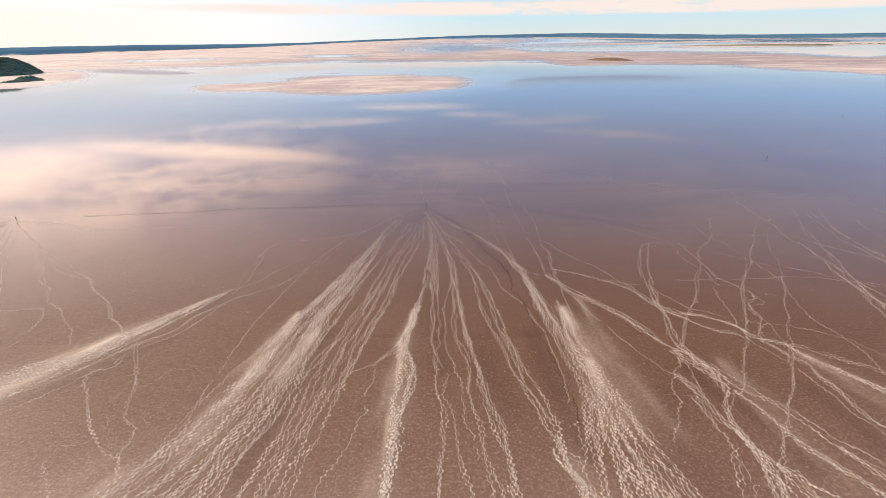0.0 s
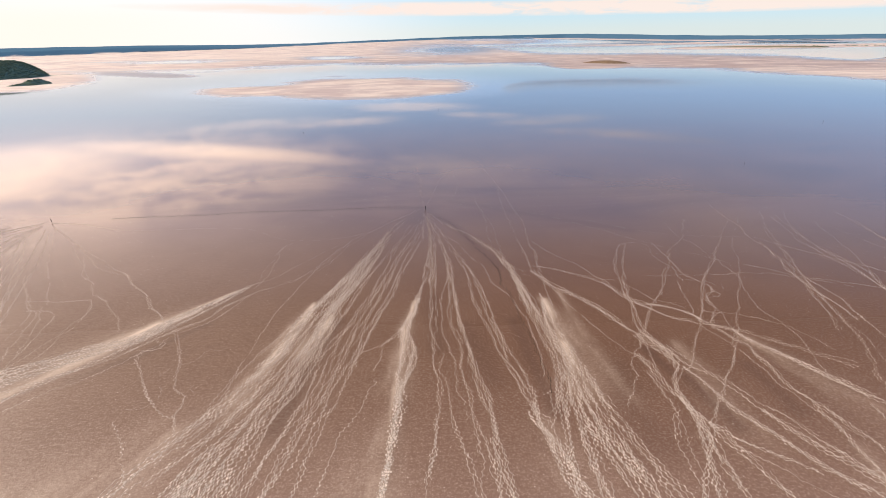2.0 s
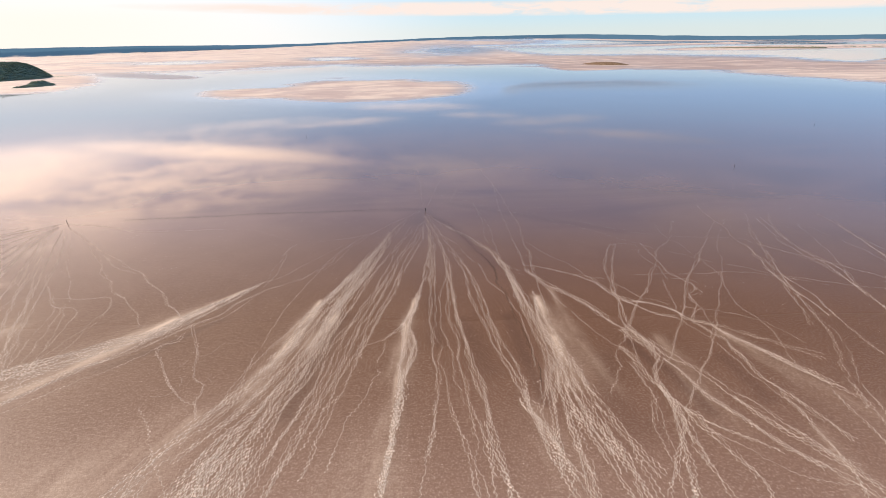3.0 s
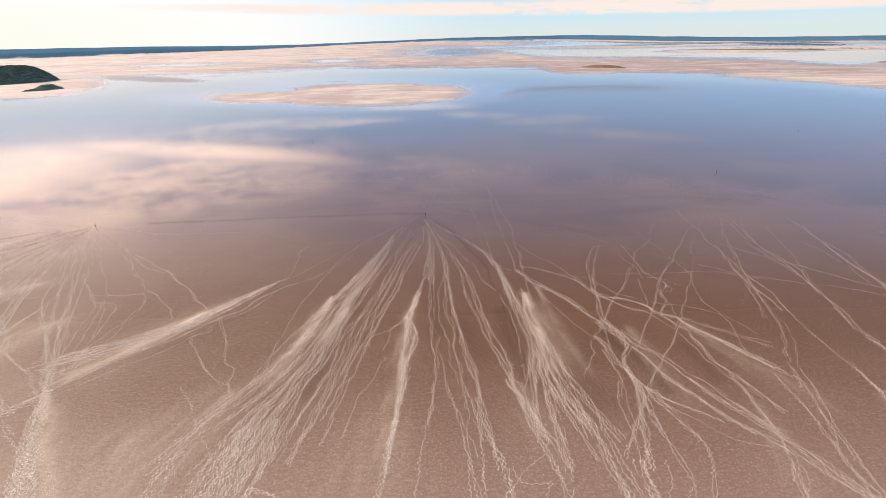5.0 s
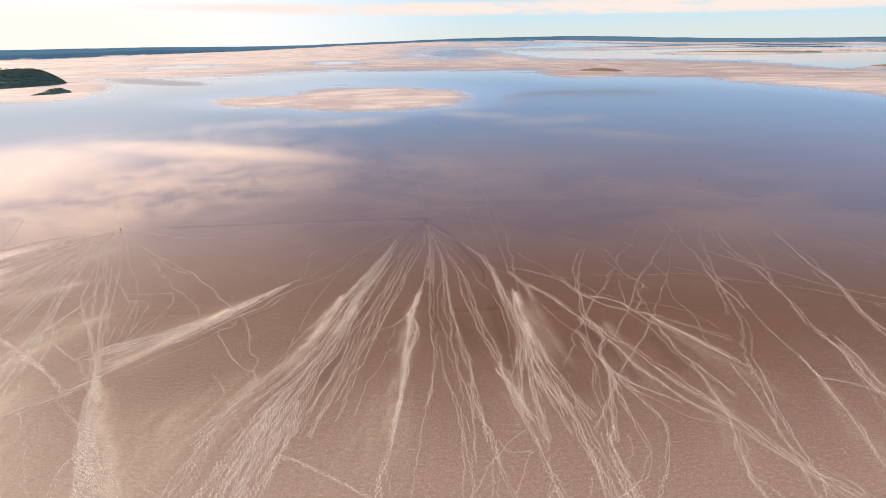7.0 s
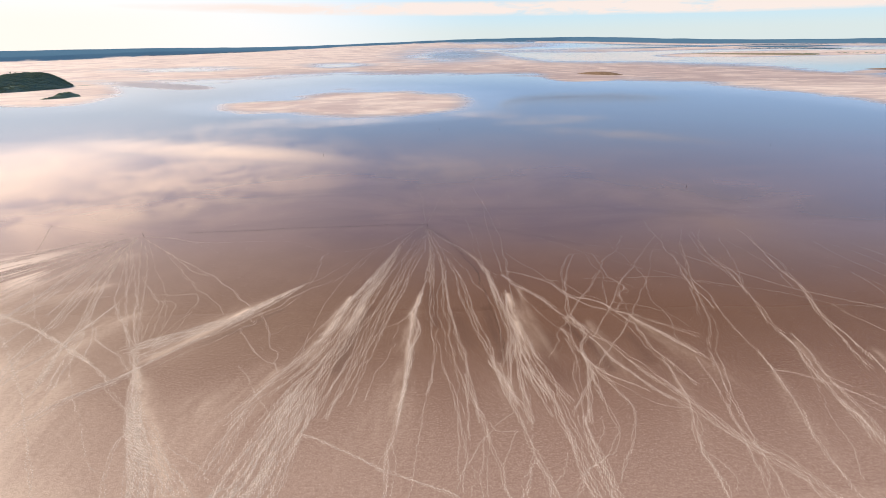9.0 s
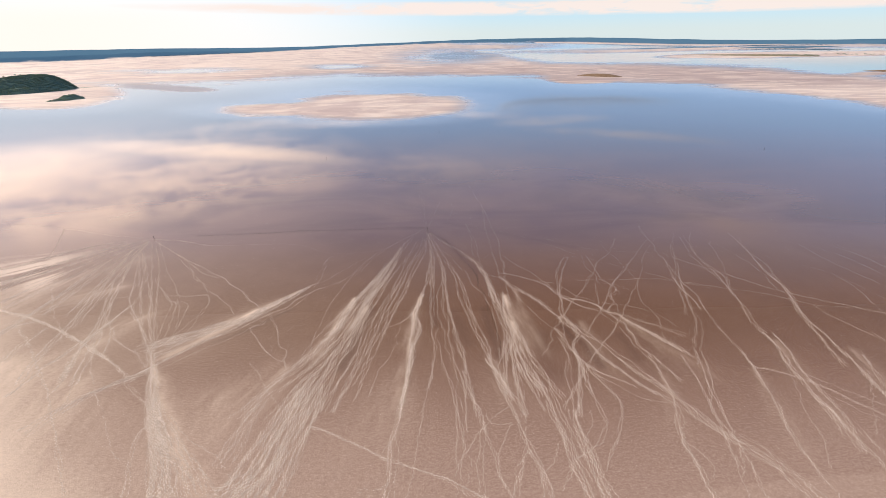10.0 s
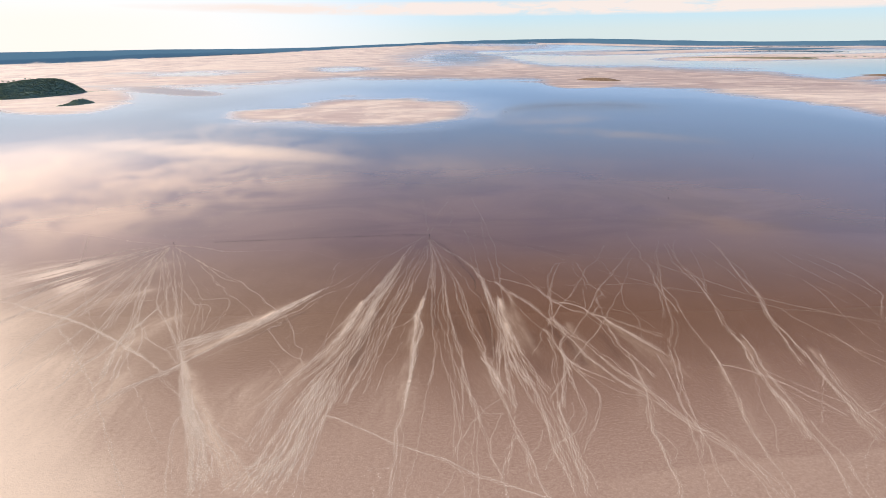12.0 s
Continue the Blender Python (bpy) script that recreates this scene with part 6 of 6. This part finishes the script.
verts, faces = clumps("scrub", spots, rng.uniform(0.6, 1.6, len(spots)), 63)
fast_mesh("scrub", verts, faces, FOLIAGE, "low green scrub growing over the islet", "shrubs", kind="stuff")
KNOLL = Mound(358, 1078, -38, [(4.8, 57.6, 48, 0, 20.4, 5.6)], 55)
KNOLL.build("knoll", DRY_GRASS, "low bare brown knoll on a pink sandbank", "hill", 2.5)
SPIT = Mound(1212, 1872, -42, [(48, 340, 132, 0, 32, 5)], 57)
SPIT.build("spit", SPIT_GRASS, "low grassy sand spit along far water", "spit", 6.0)
BAR = Mound(1027, 1051, -36, [(0, 72, 72, 0, 16.8, 3.6)], 59)
BAR.build("sand_bar", DRY_GRASS, "low tawny sand bar at the lake's edge", "sand bar", 4.0)


def far_bushes(name, line, count, width, size, seed, label):
    """Bushes scattered along a far line of two or more turning points."""
    r = np.random.default_rng(seed)
    path = curve(line, 10.0)
    pick = path[r.integers(0, len(path), count)] + r.normal(0, width, (count, 2))
    v, f = clumps(name, [(x, y, 0.4) for x, y in pick], r.uniform(0.5 * size, 1.4 * size, count), seed)
    return fast_mesh(name, v, f, HAZED_FOLIAGE if name == "far_woods" else FOLIAGE, label, "shrubs", kind="stuff")


far_bushes("shrubs", [(1200, 1908), (1308, 1836), (1362, 1800)], 110, 13, 3.8, 71, "dark green shrubs dotting a far sand spit")
far_bushes("shrubs", [(1500, 1872), (1620, 1776), (1800, 1680)], 120, 20, 2.2, 75, "scattered shrubs behind a far beach")
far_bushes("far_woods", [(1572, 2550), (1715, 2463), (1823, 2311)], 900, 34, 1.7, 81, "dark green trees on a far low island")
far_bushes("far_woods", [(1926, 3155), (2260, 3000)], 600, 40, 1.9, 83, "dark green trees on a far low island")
far_bushes("far_woods", [(-1848, 3160), (-1493, 3530), (-1145, 3820)], 700, 22, 4.0, 79, "dark woods along the far shore, tinted blue with haze")


def make_tree(name, height, seed):
    """A small eucalypt: a leaning tapered trunk with forked limbs and a broken crown of leaf clumps."""
    r = np.random.default_rng(seed)
    root = tagged(new(name), "small dark green tree on the island's skyline", "tree", "trees on the island")

    def limb(bm, a, b, ra, rb):
        a, b = Vector(a), Vector(b)
        turn = (b - a).to_track_quat("Z", "Y").to_matrix()
        rings = [[bm.verts.new(p + turn @ Vector((math.cos(k * 1.2566) * q, math.sin(k * 1.2566) * q, 0))) for k in range(5)] for p, q in ((a, ra), (b, rb))]
        for k in range(5):
            bm.faces.new((rings[0][k], rings[0][(k + 1) % 5], rings[1][(k + 1) % 5], rings[1][k]))

    bm = bmesh.new()
    fork = (r.normal(0, 0.25), r.normal(0, 0.25), height * 0.42)
    limb(bm, (0, 0, -0.3), fork, 0.2, 0.14)
    tips = []
    for k in range(5):
        a = k * 1.2566 + r.random()
        tip = (fork[0] + math.cos(a) * height * 0.26, fork[1] + math.sin(a) * height * 0.26, height * r.uniform(0.66, 0.92))
        limb(bm, fork, tip, 0.11, 0.04)
        tips.append(tip)
    me = bpy.data.meshes.new("trunk")
    bm.to_mesh(me)
    bm.free()
    me.materials.append(BARK)
    new("trunk", me).parent = root
    v, f = clumps("crown", [(x, y, z - 0.6) for x, y, z in tips + tips], r.uniform(0.9, 1.5, 10), seed, 0.7)
    me = bpy.data.meshes.new("crown")
    me.from_pydata(v, [], f)
    me.materials.append(FOLIAGE)
    new("crown", me).parent = root
    return root


first = make_tree("tree", 6.0, 3)
for k in range(16):
    u, w = -12.0 * k - 7 + 4 * math.sin(k * 2.1), 10 * math.sin(k * 1.7) - 5
    x, y = ISLAND.world(u, w)
    h = float(ISLAND.height(np.array(u), np.array(w)))
    m = pose(x, y, h, 0, 0, 47 * k) @ Matrix.Scale(0.75 + 0.4 * abs(math.sin(k * 3.3)), 4)
    if k == 0:
        first.matrix_basis = m
    else:
        tree = copy_thing(first, m)
        tree.scale = m.to_scale()


def make_statue(x, y, turn, height=1.5):
    """A slim standing figure of dark metal, one plain mesh."""
    rings = [(0.0, 0.0, 0.08, 0.06), (0.04, 0.0, 0.09, 0.07), (0.25, 0.0, 0.07, 0.05), (0.48, 0.0, 0.10, 0.07), (0.56, 0.0, 0.11, 0.08), (0.70, 0.0, 0.09, 0.07),
             (0.84, 0.0, 0.14, 0.07), (0.885, 0.0, 0.07, 0.055), (0.91, 0.0, 0.07, 0.06), (0.95, 0.0, 0.085, 0.085), (1.0, 0.0, 0.03, 0.03)]
    bm = bmesh.new()
    prev = None
    for h, o, rx, ry in rings:
        ring = [bm.verts.new((math.cos(k * math.tau / 10) * rx + o, math.sin(k * math.tau / 10) * ry, h * height)) for k in range(10)]
        if prev:
            for k in range(10):
                bm.faces.new((prev[k], prev[(k + 1) % 10], ring[(k + 1) % 10], ring[k]))
        prev = ring
    bm.faces.new(prev)
    me = bpy.data.meshes.new("statue")
    bm.to_mesh(me)
    bm.free()
    me.materials.append(DARK_METAL)
    ob = new("statue", me)
    ob.matrix_world = pose(x, y, 0, 0, 0, turn)
    return tagged(ob, "slim dark metal statue standing on the wet lake bed", "statue", "statues on the lake")


for k, (sx, sy) in enumerate(STATUES):
    make_statue(sx, sy, 20 * k)
